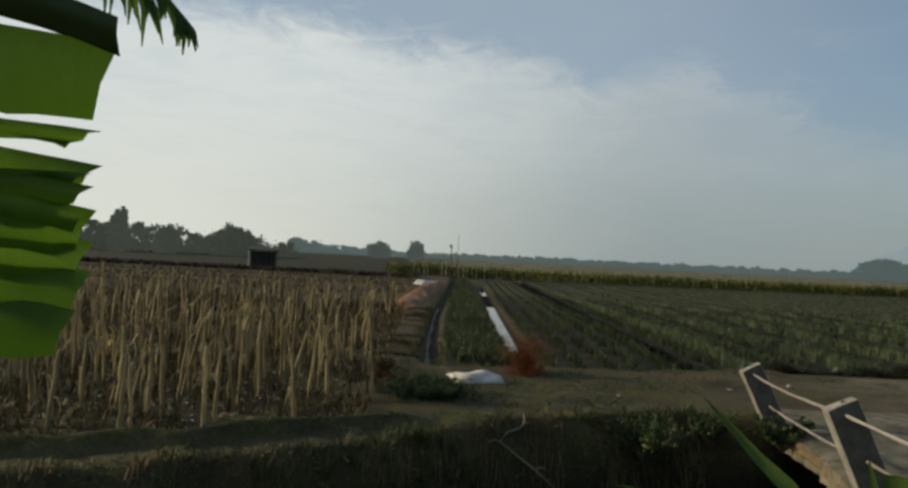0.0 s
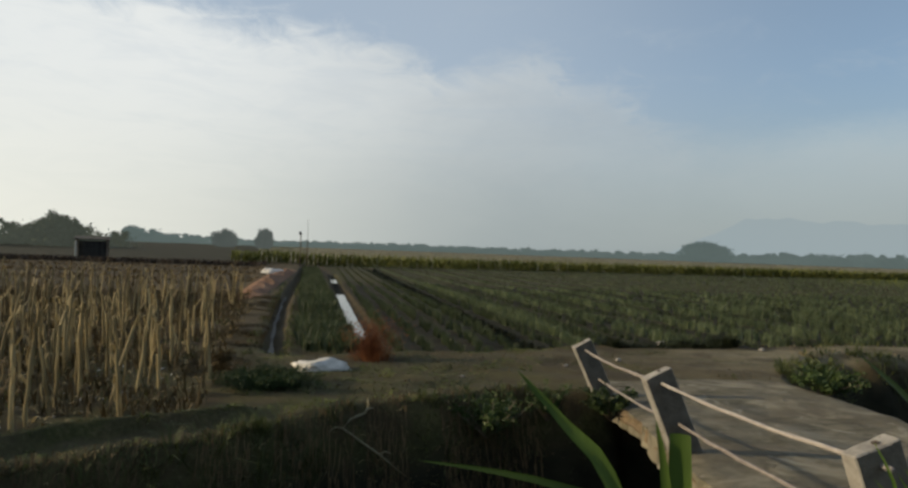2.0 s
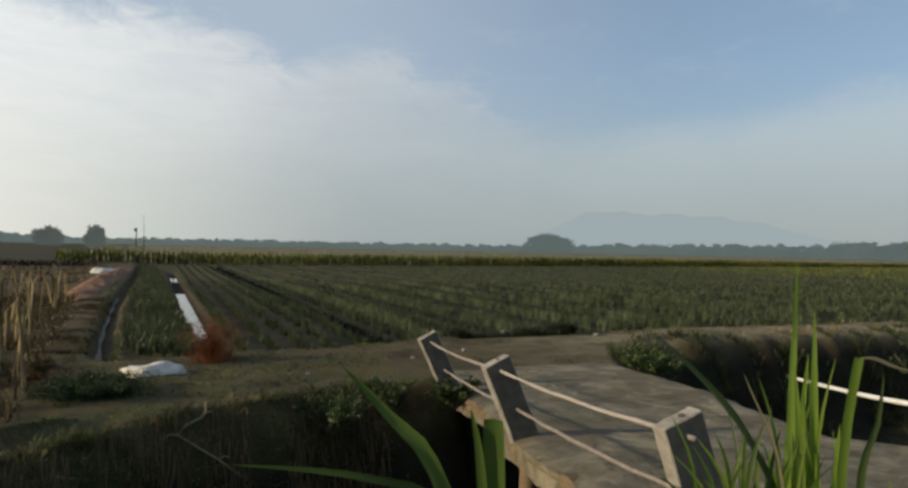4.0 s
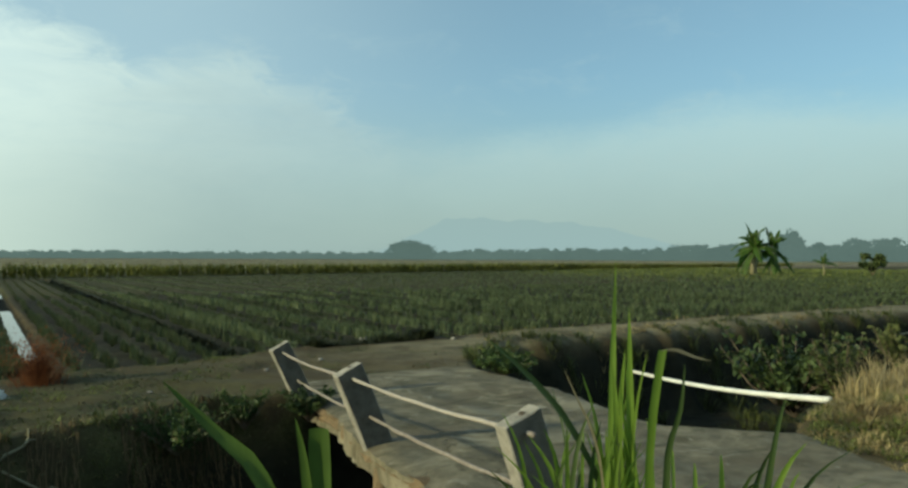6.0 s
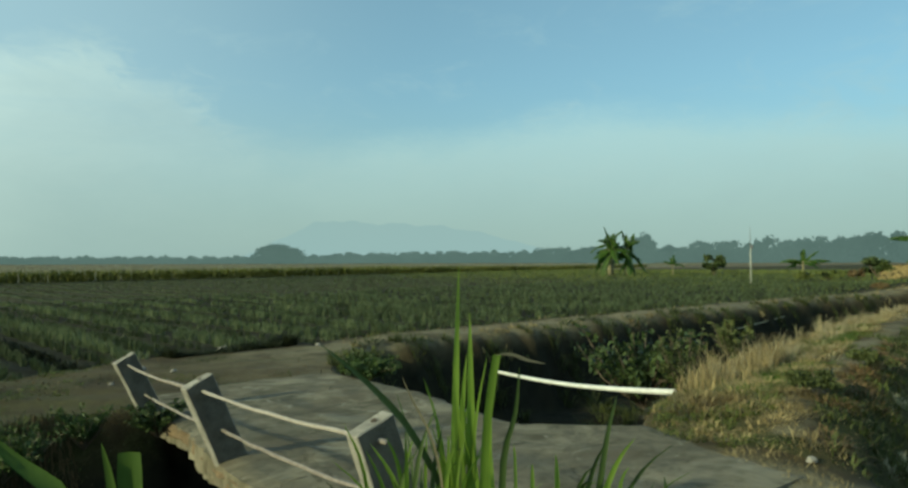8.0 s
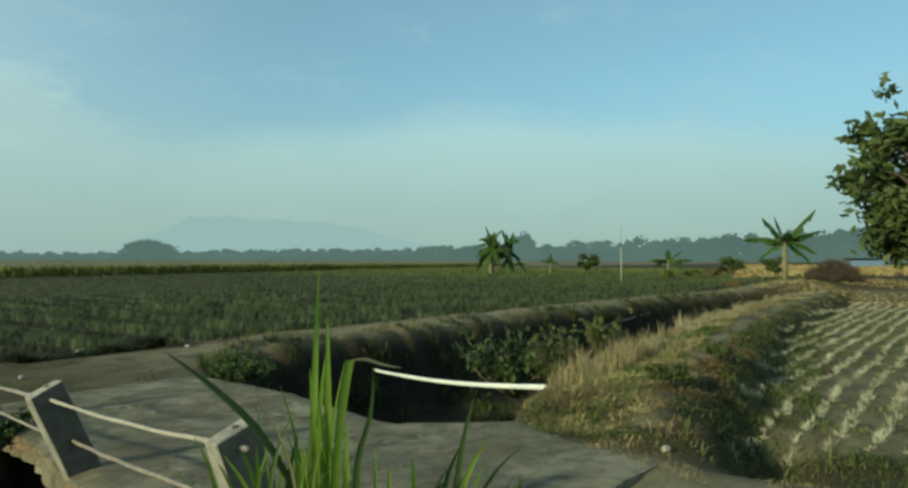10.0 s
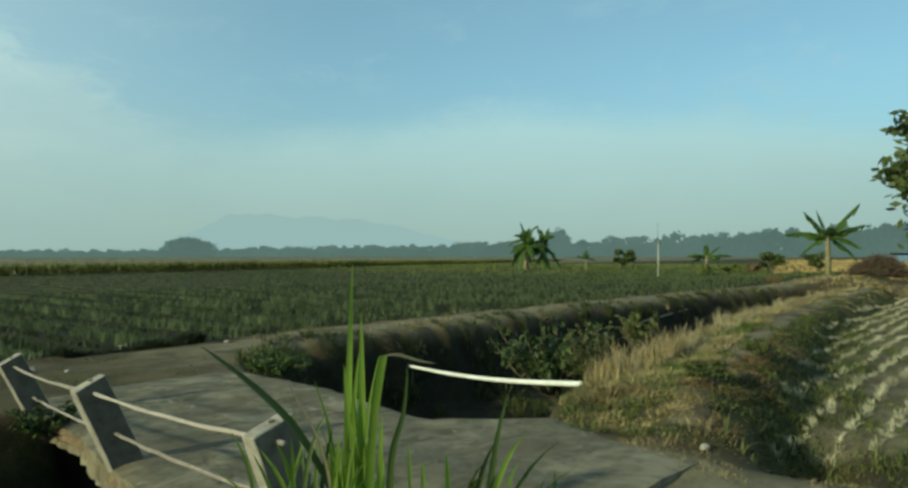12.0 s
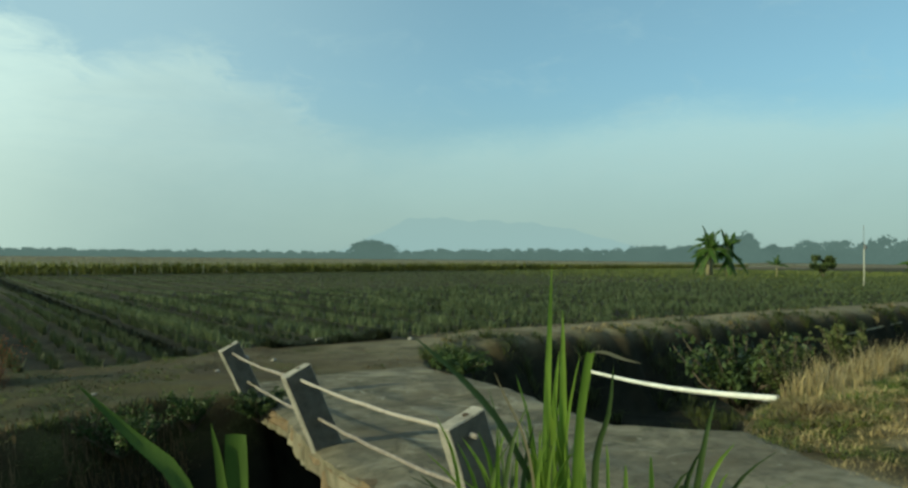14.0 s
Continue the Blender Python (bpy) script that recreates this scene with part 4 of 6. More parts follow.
near_kinds = [stalk_pieces(1.0, rng) for _ in range(16)]
stem_mesh = [k[0].mesh("dry_maize_stalk", M_STALK, True) for k in near_kinds]
leaf_mesh = [[q.mesh("leaf", M_STALK) for q in k[1]] for k in near_kinds]
near_whole = [whole(k) for k in near_kinds]
far_whole = [whole(stalk_pieces(1.0, rng, True)) for _ in range(14)]
spots = []
for i, x0 in enumerate(np.arange(-24, -0.6, 0.72)):
    y0 = 6.2
    while y0 < 25.5:
        y0 += rng.uniform(0.28, 0.62) * (1 if y0 < 12 else 1.5)
        x, y = x0 + rng.normal(0, 0.10) - 0.025 * (y0 - 10), y0
        if y < float(bank_far(x)) + 1.35 or rng.uniform() < 0.10 or x > -1.02 - 0.045 * (y - 10):
            continue
        spots.append((x, y))
spots.sort(key=lambda q: (q[0] + 1.5) ** 2 + q[1] ** 2)
soup_v, soup_f, off = [], [], 0
for i, (x, y) in enumerate(spots):
    h = min(1.2, rng.normal(0.93, 0.13))
    h *= 1.0 if y < 12 else 0.94
    turn = rng.uniform(0, 360)
    m = pose(x, y, ground_z(x, y), rng.normal(0, 3.5), rng.normal(0, 3.5), turn) @ Matrix.Diagonal((1, 1, h, 1))
    if i < 260:
        ob = thing("dry_maize_stalk", "dry straw-brown maize stalk with torn withered leaves", "maize stalk", stem_mesh[i % 16], "dry maize stand")
        ob.matrix_world = m
        for q in leaf_mesh[i % 16]:
            part("leaf", q, ob)
    else:
        k = near_whole[i % 16] if y < 13 else far_whole[i % 14]
        A = np.array(k.v) @ np.array(m.to_3x3()).T + np.array(m.translation)
        soup_v.append(A)
        soup_f.extend([tuple(q + off for q in f) for f in k.f])
        off += len(A)
stuff("dry_maize_stand", mesh_of("dry_maize_stand", np.concatenate(soup_v), soup_f, M_STALK), "stand of dry brown maize stalks with withered leaves", "maize")
n = 5200
x, y = rng.uniform(-12, -1.1, n), rng.uniform(6.4, 22, n)
keep = y > bank_far(x) + 1.1
x, y = x[keep], y[keep]
v = tufts(on_ground(x, y), rng.uniform(0.04, 0.16, len(x)), rng.uniform(0.015, 0.04, len(x)), rng.uniform(0.8, 2.5, len(x)), rng)
stuff("maize_litter", array_mesh("maize_litter", *v, M_STALK), "fallen dry leaves and straw on the soil", "litter")
n = 5000
x, y = rng.uniform(-10, -1.4, n), rng.uniform(6.4, 20, n)
keep = (y > bank_far(x) + 1.0) & (np.sin(x * 2.1) * np.sin(y * 1.7 + x) > -0.2)
x, y = x[keep], y[keep]
v = tufts(on_ground(x, y), rng.uniform(0.04, 0.15, len(x)), rng.uniform(0.012, 0.03, len(x)), rng.uniform(0.3, 1.0, len(x)), rng)
stuff("field_weeds", array_mesh("field_weeds", *v, M_GRASS), "low green weeds between the dry stalks", "weeds")
# withered weeds; their dark colour also stands in for shade at the stalks' feet
n = 34000
x, y = rng.uniform(-16, -0.8, n), rng.uniform(6.4, 26, n)
keep = (y > bank_far(x) + 1.15) & (x < -0.95 - 0.045 * (y - 10)) & (np.sin(x * 1.3 + y) * np.sin(y * 1.1) > -0.6)
x, y = x[keep], y[keep]
v = tufts(on_ground(x, y), rng.uniform(0.06, 0.34, len(x)), rng.uniform(0.012, 0.03, len(x)), rng.uniform(0.2, 1.2, len(x)), rng)
stuff("withered_undergrowth", array_mesh("withered_undergrowth", *v, M_UNDER), "withered undergrowth, darkened for the shade between the dry stalks", "weeds")
# heaps of cut stalks on the brown field behind
n = 16000
x, y = rng.uniform(-48, -2.2, n), rng.uniform(26.5, 58, n)
keep = (np.sin(y * 0.75 + 0.6 * np.sin(x * 0.2)) > -0.1) | (rng.uniform(0, 1, n) < 0.15)
x, y = x[keep], y[keep]
v = tufts(on_ground(x, y), rng.uniform(0.06, 0.3, len(x)), rng.uniform(0.05, 0.14, len(x)), rng.uniform(0.8, 2.5, len(x)), rng)
stuff("cut_stalk_rows", array_mesh("cut_stalk_rows", *v, M_BROWN), "low rows of cut brown stalks on bare soil", "straw")
n = 9000
x, y = rng.uniform(-70, -3.0, n), rng.uniform(59, 63.5, n)
v = tufts(on_ground(x, y), rng.uniform(0.2, 0.55, n), rng.uniform(0.06, 0.16, n), rng.uniform(0.2, 1.2, n), rng)
stuff("field_hedge", array_mesh("field_hedge", *v, M_TWIG), "low dark line of dead weeds across the brown field", "weeds")

# ---- grass on banks and path edges ----


def scatter(name, n, box, want, hgt, wid, lean, mat, label, category, sink=0.02):
    x, y = rng.uniform(box[0], box[1], n), rng.uniform(box[2], box[3], n)
    k = want(x, y)
    x, y = x[k], y[k]
    patchy = 0.6 + 0.4 * np.sin(x * 3.1 + 2 * np.sin(y * 2.3)) * np.sin(y * 2.7 + x)
    v = tufts(on_ground(x, y, sink), rng.uniform(hgt[0], hgt[1], len(x)) * patchy, rng.uniform(wid[0], wid[1], len(x)), rng.uniform(lean[0], lean[1], len(x)), rng)
    return stuff(name, array_mesh(name, *v, mat), label, category)


def dens(x, y, s, lo):
    return np.sin(x * s + 1.3 * np.sin(y * s * 1.1)) * np.sin(y * s * 0.9 + np.sin(x * s * 0.7)) > lo


scatter("bank_grass", 42000, (-9, 3.6, 2.5, 9.2), lambda x, y: (y < bank_far(x) + 0.02) & (y > bank_far(x) - 1.4) & dens(x, y, 2.0, -0.45), (0.03, 0.12), (0.008, 0.020), (0.4, 1.8), M_GRASS, "short grass on the canal bank", "grass")
scatter("bund_grass", 30000, (-9, 0.4, 2.0, 9.6), lambda x, y: np.abs(y - bank_far(x) - 0.72) < 0.2, (0.03, 0.08), (0.008, 0.02), (0.4, 1.5), M_GRASS, "short grass along the low earth bund", "grass")
scatter("path_grass", 120000, (-7, 9, 3.0, 13.4), lambda x, y: (y > bank_far(x) - 0.1) & (y < np.where(x > -0.6, 13.2, bank_far(x) + 0.45)) & dens(x, y, 1.6, np.where(x < 3, -0.15, 0.2)), (0.02, 0.085), (0.007, 0.018), (0.6, 1.8), M_GRASS, "thin trodden grass on the dirt path", "grass")
scatter("bank_straw", 12000, (-9, 3.4, 3.5, 9.0), lambda x, y: (y < bank_far(x) + 0.2) & (y > bank_far(x) - 1.4) & dens(x, y, 1.1, 0.1), (0.04, 0.13), (0.006, 0.014), (0.5, 2.2), M_STRAW, "withered grass hanging on the canal bank", "grass")
scatter("edge_weeds", 16000, (9.6, 60, 9.0, 15.5), lambda x, y: (np.abs(y - bank_far(x) - 1.55) < 0.5) & dens(x, y, 1.3, -0.1), (0.05, 0.26), (0.015, 0.04), (0.2, 1.0), M_GRASS, "weeds between the dirt path and the crop", "weeds")
scatter("edge_straw", 9000, (9.6, 45, 9.0, 15.5), lambda x, y: ((np.abs(y - bank_far(x) - 1.5) < 0.45) | (np.abs(y - bank_far(x) + 0.1) < 0.2)) & dens(x, y, 0.9, 0.0), (0.05, 0.22), (0.01, 0.03), (0.3, 1.3), M_STRAW, "dry grass along the dirt path", "grass")
scatter("far_bank_grass", 14000, (7.0, 40, 8.5, 12.3), lambda x, y: (y < bank_far(x)) & (y > bank_far(x) - 0.55) & dens(x, y, 1.4, 0.1), (0.08, 0.3), (0.012, 0.03), (0.3, 1.6), M_GRASS, "scrubby grass on the steep canal side", "grass")
def off_path(x, y):
    """Away from the trodden line along the ridge."""
    return np.abs(y - bank_near(x) + 1.4 + 0.08 * np.sin(1.1 * x)) > 0.24 + 0.1 * np.sin(x * 2.3 + y)


scatter("ridge_path_straw", 40000, (7.0, 34, 1.3, 6.0), lambda x, y: ~off_path(x, y) & dens(x, y, 2.2, -0.7), (0.02, 0.08), (0.008, 0.02), (0.8, 2.4), M_STRAW, "trodden straw on the ridge's footpath", "grass")
scatter("ridge_straw", 56000, (7.0, 44, 1.5, 7.2), lambda x, y: (y < bank_near(x) + 0.35) & (y > bank_near(x) - 2.3) & off_path(x, y) & dens(x, y, 1.15, -0.3), (0.04, 0.12), (0.010, 0.022), (0.6, 2.2), M_STRAW, "tangled dry straw-coloured grass on the ridge", "grass")
scatter("ridge_grass", 26000, (7.0, 44, 1.5, 7.2), lambda x, y: (y < bank_near(x) + 0.5) & (y > bank_near(x) - 2.5) & off_path(x, y) & dens(x + 3, y, 0.9, -0.1), (0.04, 0.12), (0.010, 0.024), (0.3, 1.3), M_GRASS, "green grass mixed into the dry ridge", "grass")
scatter("canal_edge_straw", 2600, (9.2, 12.6, 3.9, 6.0), lambda x, y: (np.abs(y - bank_near(x) + 0.15) < 0.4) & dens(x, y, 1.6, -0.2), (0.25, 0.8), (0.008, 0.018), (0.1, 0.7), M_STRAW, "tall pale seeding grass at the canal's edge", "grass")
scatter("road_edge_grass", 14000, (5.8, 9.5, -1.0, 3.2), lambda x, y: dens(x, y, 1.9, 0.25) & (x > 6.2), (0.03, 0.12), (0.004, 0.009), (0.4, 1.5), M_STRAW, "dry tufts beside the concrete slab", "grass")
scatter("hollow_grass", 30000, (7.2, 24, -2.0, 4.2), lambda x, y: (y < bank_near(x) - 1.7) & (y > bank_near(x) - np.where(x < 9.4, 6.0, 3.2)), (0.05, 0.25), (0.012, 0.03), (0.3, 1.3), M_GRASS, "green weeds in the hollow beside the stubble", "weeds")

scatter("near_bank_grass", 30000, (-8, 3.2, -4.0, 3.2), lambda x, y: (y < bank_near(x) + 0.1) & (y > bank_near(x) - 3.0) & dens(x, y, 1.4, -0.3), (0.05, 0.2), (0.008, 0.02), (0.4, 1.6), M_GRASS, "short grass on the near canal bank", "grass")
# dead strands hanging down the steep bank from its edge
n = 4200
x = rng.uniform(-5, 3.3, n)
y = bank_far(x) - rng.uniform(-0.05, 0.6, n) ** 1.0
keep = np.sin(x * 5.3) * np.sin(x * 2.1 + 1) > -0.35
x, y = x[keep], y[keep]
b = on_ground(x, y)
b[:, 2] += rng.uniform(0.03, 0.10, len(x))
v = tufts(b, -rng.uniform(0.12, 0.42, len(x)), rng.uniform(0.006, 0.013, len(x)), rng.uniform(0.35, 0.9, len(x)), rng, np.pi / 2 + rng.normal(0, 0.25, len(x)))
stuff("hanging_strands", array_mesh("hanging_strands", *v, M_BROWN), "dead brown strands hanging down the canal bank", "grass")
x, y = rng.uniform(-4.5, -1.4, 90), rng.uniform(6.9, 11, 90)
keep = y > bank_far(x) + 1.1
v = tufts(on_ground(x[keep], y[keep]), rng.uniform(0.03, 0.07, keep.sum()), rng.uniform(0.02, 0.05, keep.sum()), rng.uniform(0.5, 1.5, keep.sum()), rng)
stuff("pale_scraps", array_mesh("pale_scraps", *v, M_SACK), "small pale scraps strewn among the dry stalks", "litter")
scatter("mound_straw", 1500, (-2.6, -0.6, 19, 52), lambda x, y: (np.abs(x + 1.35 + 0.014 * (y - 12)) < 0.5) & dens(x, y, 0.8, -0.4), (0.02, 0.11), (0.02, 0.06), (1.0, 3.0), M_RED, "reddish-brown dead plants heaped on the earth mound", "litter")
scatter("mound_grass", 26000, (-1.5, -0.55, 10.2, 24), lambda x, y: dens(x, y, 1.4, -0.5), (0.02, 0.12), (0.008, 0.02), (0.6, 2.0), M_UNDER, "trodden dry grass on the earth mound", "grass")
scatter("ditch_grass", 5000, (-0.95, 0.3, 11.2, 34), lambda x, y: np.abs(np.abs(x + 0.41) - 0.3) < 0.1, (0.05, 0.2), (0.01, 0.03), (0.3, 1.2), M_GRASS, "weeds along the small field ditch", "weeds")



n = 7000
x, y = rng.uniform(-4, 24, n), rng.uniform(6, 13.6, n)
keep = (y > bank_far(x) + 0.05) & (y < np.where(x > 9, bank_far(x) + 1.2, 13.0)) & (x > -0.9) & dens(x, y, 0.8, -0.2)
q = on_ground(x[keep], y[keep], -0.004)
stuff("earth_clods", array_mesh("earth_clods", *leaf_cloud(q, rng.uniform(0.012, 0.045, len(q)) ** 1.0, rng, 0.3, 1.3), M_CLOD), "small clods and crumbs of dry earth on the path", "clods")


def clumps(name, n, per, box, want, hgt, wid, spread, lean, mat, label, category):
    """Tussocks: blades that lean outwards from common roots."""
    x, y = rng.uniform(box[0], box[1], n), rng.uniform(box[2], box[3], n)
    k = want(x, y)
    x, y = np.repeat(x[k], per), np.repeat(y[k], per)
    size = np.repeat(rng.uniform(0.5, 1.0, k.sum()), per)
    a = rng.uniform(0, 2 * np.pi, len(x))
    r = spread * size * np.sqrt(rng.uniform(0, 1, len(x)))
    bx, by = x + r * np.cos(a), y + r * np.sin(a)
    v = tufts(on_ground(bx, by), rng.uniform(hgt[0], hgt[1], len(x)) * size, rng.uniform(wid[0], wid[1], len(x)), rng.uniform(lean[0], lean[1], len(x)) * (0.3 + r / spread), rng, a + rng.normal(0, 0.7, len(x)))
    return stuff(name, array_mesh(name, *v, mat), label, category)


clumps("seeding_grass", 60, 36, (8.3, 14.5, 3.4, 5.6), lambda x, y: (y < bank_near(x) + 0.1) & (y > bank_near(x) - 0.5), (0.30, 0.72), (0.005, 0.011), 0.16, (0.2, 0.9), M_PALESTRAW, "tall pale seeding grass at the canal's edge", "grass")
clumps("seeding_grass", 90, 30, (14.5, 34, 4.4, 7.2), lambda x, y: (y < bank_near(x) + 0.1) & (y > bank_near(x) - 0.6), (0.25, 0.55), (0.010, 0.02), 0.2, (0.2, 0.9), M_PALESTRAW, "pale seeding grass along the canal", "grass")
clumps("rusty_straw", 190, 90, (7.6, 17, 1.2, 4.4), lambda x, y: (y < bank_near(x) - 1.66) & (y > bank_near(x) - 2.1), (0.06, 0.18), (0.007, 0.016), 0.20, (0.8, 2.6), M_RUST, "rusty dead grass on the ridge's shaded face", "grass")
scatter("verge_straw", 14000, (38, 58, -8, 10.5), lambda x, y: (y < 10.5) & dens(x, y, 0.5, -0.7), (0.06, 0.26), (0.04, 0.09), (0.4, 1.6), M_STRAW, "dry golden grass at the end of the bank", "grass")
# weeds added to darken the deep furrow, then the hollow, as shade would
n = 26000
y = 12.7 + 47 * rng.uniform(0, 1, n) ** 1.3
x = 4.50 + 0.022 * (y - 13) + rng.uniform(-0.28, 0.28, n)
v = tufts(on_ground(x, y), rng.uniform(0.06, 0.2, n), np.interp(y, [13, 30, 60], [0.02, 0.05, 0.10]), rng.uniform(0.3, 1.4, n), rng)
stuff("furrow_weeds", array_mesh("furrow_weeds", *v, M_DARKWEED), "weeds in the deep furrow, its shade put into their near-black colour", "weeds")
clumps("trench_weeds", 260, 50, (6.0, 8.6, 12.75, 13.3), lambda x, y: y > 12.8, (0.18, 0.42), (0.008, 0.02), 0.12, (0.3, 1.3), M_DARKWEED, "weeds in the hollow at the crop's edge, its shade put into their colour", "weeds")
clumps("ridge_mats", 330, 150, (7.4, 30, 2.0, 7.2), lambda x, y: (y < bank_near(x) + 0.1) & (y > bank_near(x) - 1.15) & off_path(x, y) & dens(x, y, 1.3, -0.1), (0.10, 0.26), (0.007, 0.015), 0.30, (0.5, 2.4), M_STRAW, "broad mats of bent straw-coloured grass", "grass")
clumps("ridge_green_mats", 200, 130, (7.4, 30, 1.6, 7.2), lambda x, y: (y < bank_near(x) + 0.3) & (y > bank_near(x) - 2.5) & off_path(x, y) & dens(x + 3, y + 1, 1.2, 0.0), (0.06, 0.15), (0.010, 0.022), 0.32, (0.4, 1.6), M_FRESH, "broad green mats of weeds on the ridge", "grass")
clumps("bund_tussocks", 420, 40, (-7, 0.5, 3.0, 9.4), lambda x, y: np.abs(y - bank_far(x) - 0.74) < 0.16, (0.03, 0.075), (0.008, 0.018), 0.10, (0.5, 1.8), M_GRASS, "yellowish-green tussocks along the earth bund", "grass")
clumps("bank_green_tussocks", 560, 40, (-6, 3.2, 3.6, 9.0), lambda x, y: (y < bank_far(x) + 0.1) & (y > bank_far(x) - 1.3) & dens(x, y, 1.5, -0.3), (0.04, 0.11), (0.007, 0.016), 0.14, (0.5, 1.9), M_FRESH, "short green tussocks on the canal bank", "grass")
clumps("path_tussocks", 900, 30, (-6, 6, 4.0, 12.8), lambda x, y: (y > bank_far(x)) & (y < np.where(x > -0.6, 12.6, bank_far(x) + 0.3)) & dens(x + 1, y, 0.9, 0.0), (0.03, 0.10), (0.008, 0.018), 0.16, (0.6, 2.0), M_FRESH, "patches of short grass on the dirt path", "grass")
clumps("ridge_pale_mats", 420, 60, (12, 42, 3.4, 7.2), lambda x, y: (y < bank_near(x) - 0.1) & (y > bank_near(x) - 1.15) & off_path(x, y) & dens(x, y, 0.6, -0.25), (0.10, 0.28), (0.012, 0.024), 0.34, (0.5, 2.2), M_PALESTRAW, "pale straw mats along the sunlit ridge", "grass")
clumps("verge_mats", 170, 80, (6.9, 11.5, 1.4, 4.8), lambda x, y: (y < bank_near(x) + 0.05) & (y > bank_near(x) - 1.7) & (x > 6.8 + 0.5 * np.abs(y - 3.3)), (0.05, 0.17), (0.006, 0.014), 0.22, (0.6, 2.4), M_STRAW, "bent dry grass at the ridge's end beside the slab", "grass")
clumps("canal_side_green", 300, 90, (9.0, 20, 3.2, 6.0), lambda x, y: (y < bank_near(x) - 0.25) & (y > bank_near(x) - 1.05) & dens(x, y, 0.9, -0.35), (0.06, 0.2), (0.010, 0.02), 0.24, (0.4, 1.6), M_LUSH, "fresh green weeds beside the ridge's footpath", "grass")
clumps("verge_green", 220, 70, (6.9, 12, 1.4, 4.8), lambda x, y: (y < bank_near(x) + 0.1) & (y > bank_near(x) - 1.3) & (x > 6.8 + 0.5 * np.abs(y - 3.3)), (0.05, 0.16), (0.007, 0.016), 0.2, (0.4, 1.8), M_FRESH, "green weeds at the ridge's end beside the slab", "grass")
clumps("ridge_tussocks", 640, 55, (7.4, 36, 2.0, 7.2), lambda x, y: (y < bank_near(x) + 0.2) & (y > bank_near(x) - 1.15) & off_path(x, y) & dens(x, y, 0.8, -0.3), (0.10, 0.26), (0.007, 0.016), 0.16, (0.4, 1.8), M_STRAW, "tussocks of bent straw-coloured grass on the ridge", "grass")
clumps("ridge_green_tussocks", 420, 50, (7.4, 36, 1.5, 7.2), lambda x, y: (y < bank_near(x) + 0.4) & (y > bank_near(x) - 2.6) & off_path(x, y) & dens(x + 2, y, 0.7, 0.0), (0.05, 0.14), (0.008, 0.02), 0.16, (0.4, 1.5), M_FRESH, "green tussocks on the grassy ridge", "grass")
clumps("bank_tussocks", 420, 45, (-6, 3.4, 4.0, 9.0), lambda x, y: (y < bank_far(x) + 0.05) & (y > bank_far(x) - 1.5), (0.10, 0.34), (0.006, 0.016), 0.13, (0.4, 1.8), M_GRASS, "dark tussocks on the canal bank", "grass")
clumps("far_bank_tussocks", 700, 40, (7.4, 40, 9.0, 12.4), lambda x, y: (y < bank_far(x) + 0.1) & (y > bank_far(x) - 1.1) & dens(x, y, 1.0, -0.2), (0.10, 0.34), (0.008, 0.02), 0.15, (0.4, 1.8), M_GRASS, "scrubby tussocks down the canal side", "grass")
clumps("far_bank_straw", 300, 35, (7.4, 40, 9.0, 12.4), lambda x, y: (y < bank_far(x) + 0.15) & (y > bank_far(x) - 0.7) & dens(x + 5, y, 0.8, 0.0), (0.10, 0.30), (0.007, 0.016), 0.15, (0.5, 2.0), M_STRAW, "dry tufts along the canal's upper edge", "grass")
clumps("canal_weeds", 260, 45, (7.2, 30, 4.5, 12.0), lambda x, y: (y < bank_far(x) - 0.4) & (y > bank_near(x) + 0.5), (0.2, 0.6), (0.012, 0.03), 0.2, (0.3, 1.4), M_GRASS, "weeds on the dark canal floor", "weeds")

# ---- stubble rows ----
sets = []
xs, ys = np.arange(7.6, 40, 0.17), np.arange(-16, 5.0, 0.42)
x, y = np.meshgrid(xs, ys)
x, y = x.ravel(), y.ravel()
x, y = x + rng.uniform(-0.07, 0.07, len(x)), y + rng.normal(0, 0.03, len(x)) - 0.02 * (x - 8) + 0.05 * np.sin(x * 0.9 + y)
keep = (y < bank_near(x) - 2.2) & (rng.uniform(0, 1, len(x)) > 0.10) & (x > 9.3 + 0.35 * np.sin(y * 2.3))
x, y = x[keep], y[keep]
full = rng.uniform(0.4, 1.15, len(x))
for k in range(28):
    a = rng.uniform(0, 2 * np.pi, len(x))
    r = 0.055 * np.sqrt(rng.uniform(0, 1, len(x))) * full
    sets.append(tufts(on_ground(x + r * np.cos(a), y + r * np.sin(a)), rng.uniform(0.05, 0.17, len(x)) * full, rng.uniform(0.008, 0.016, len(x)), rng.uniform(0.1, 1.2, len(x)), rng, a))
stuff("stubble_rows", array_mesh("stubble_rows", *join(*sets), M_STUBBLE), "rows of pale cut stubble in a dry field", "stubble")
scatter("stubble_weeds", 90000, (8, 34, -8, 4), lambda x, y: (y < bank_near(x) - 2.5) & dens(x, y, 0.7, -0.6), (0.03, 0.11), (0.015, 0.04), (0.3, 1.4), M_FRESH, "green weeds between the stubble rows", "weeds")

# ---- banana plants, trees and shrubs ----


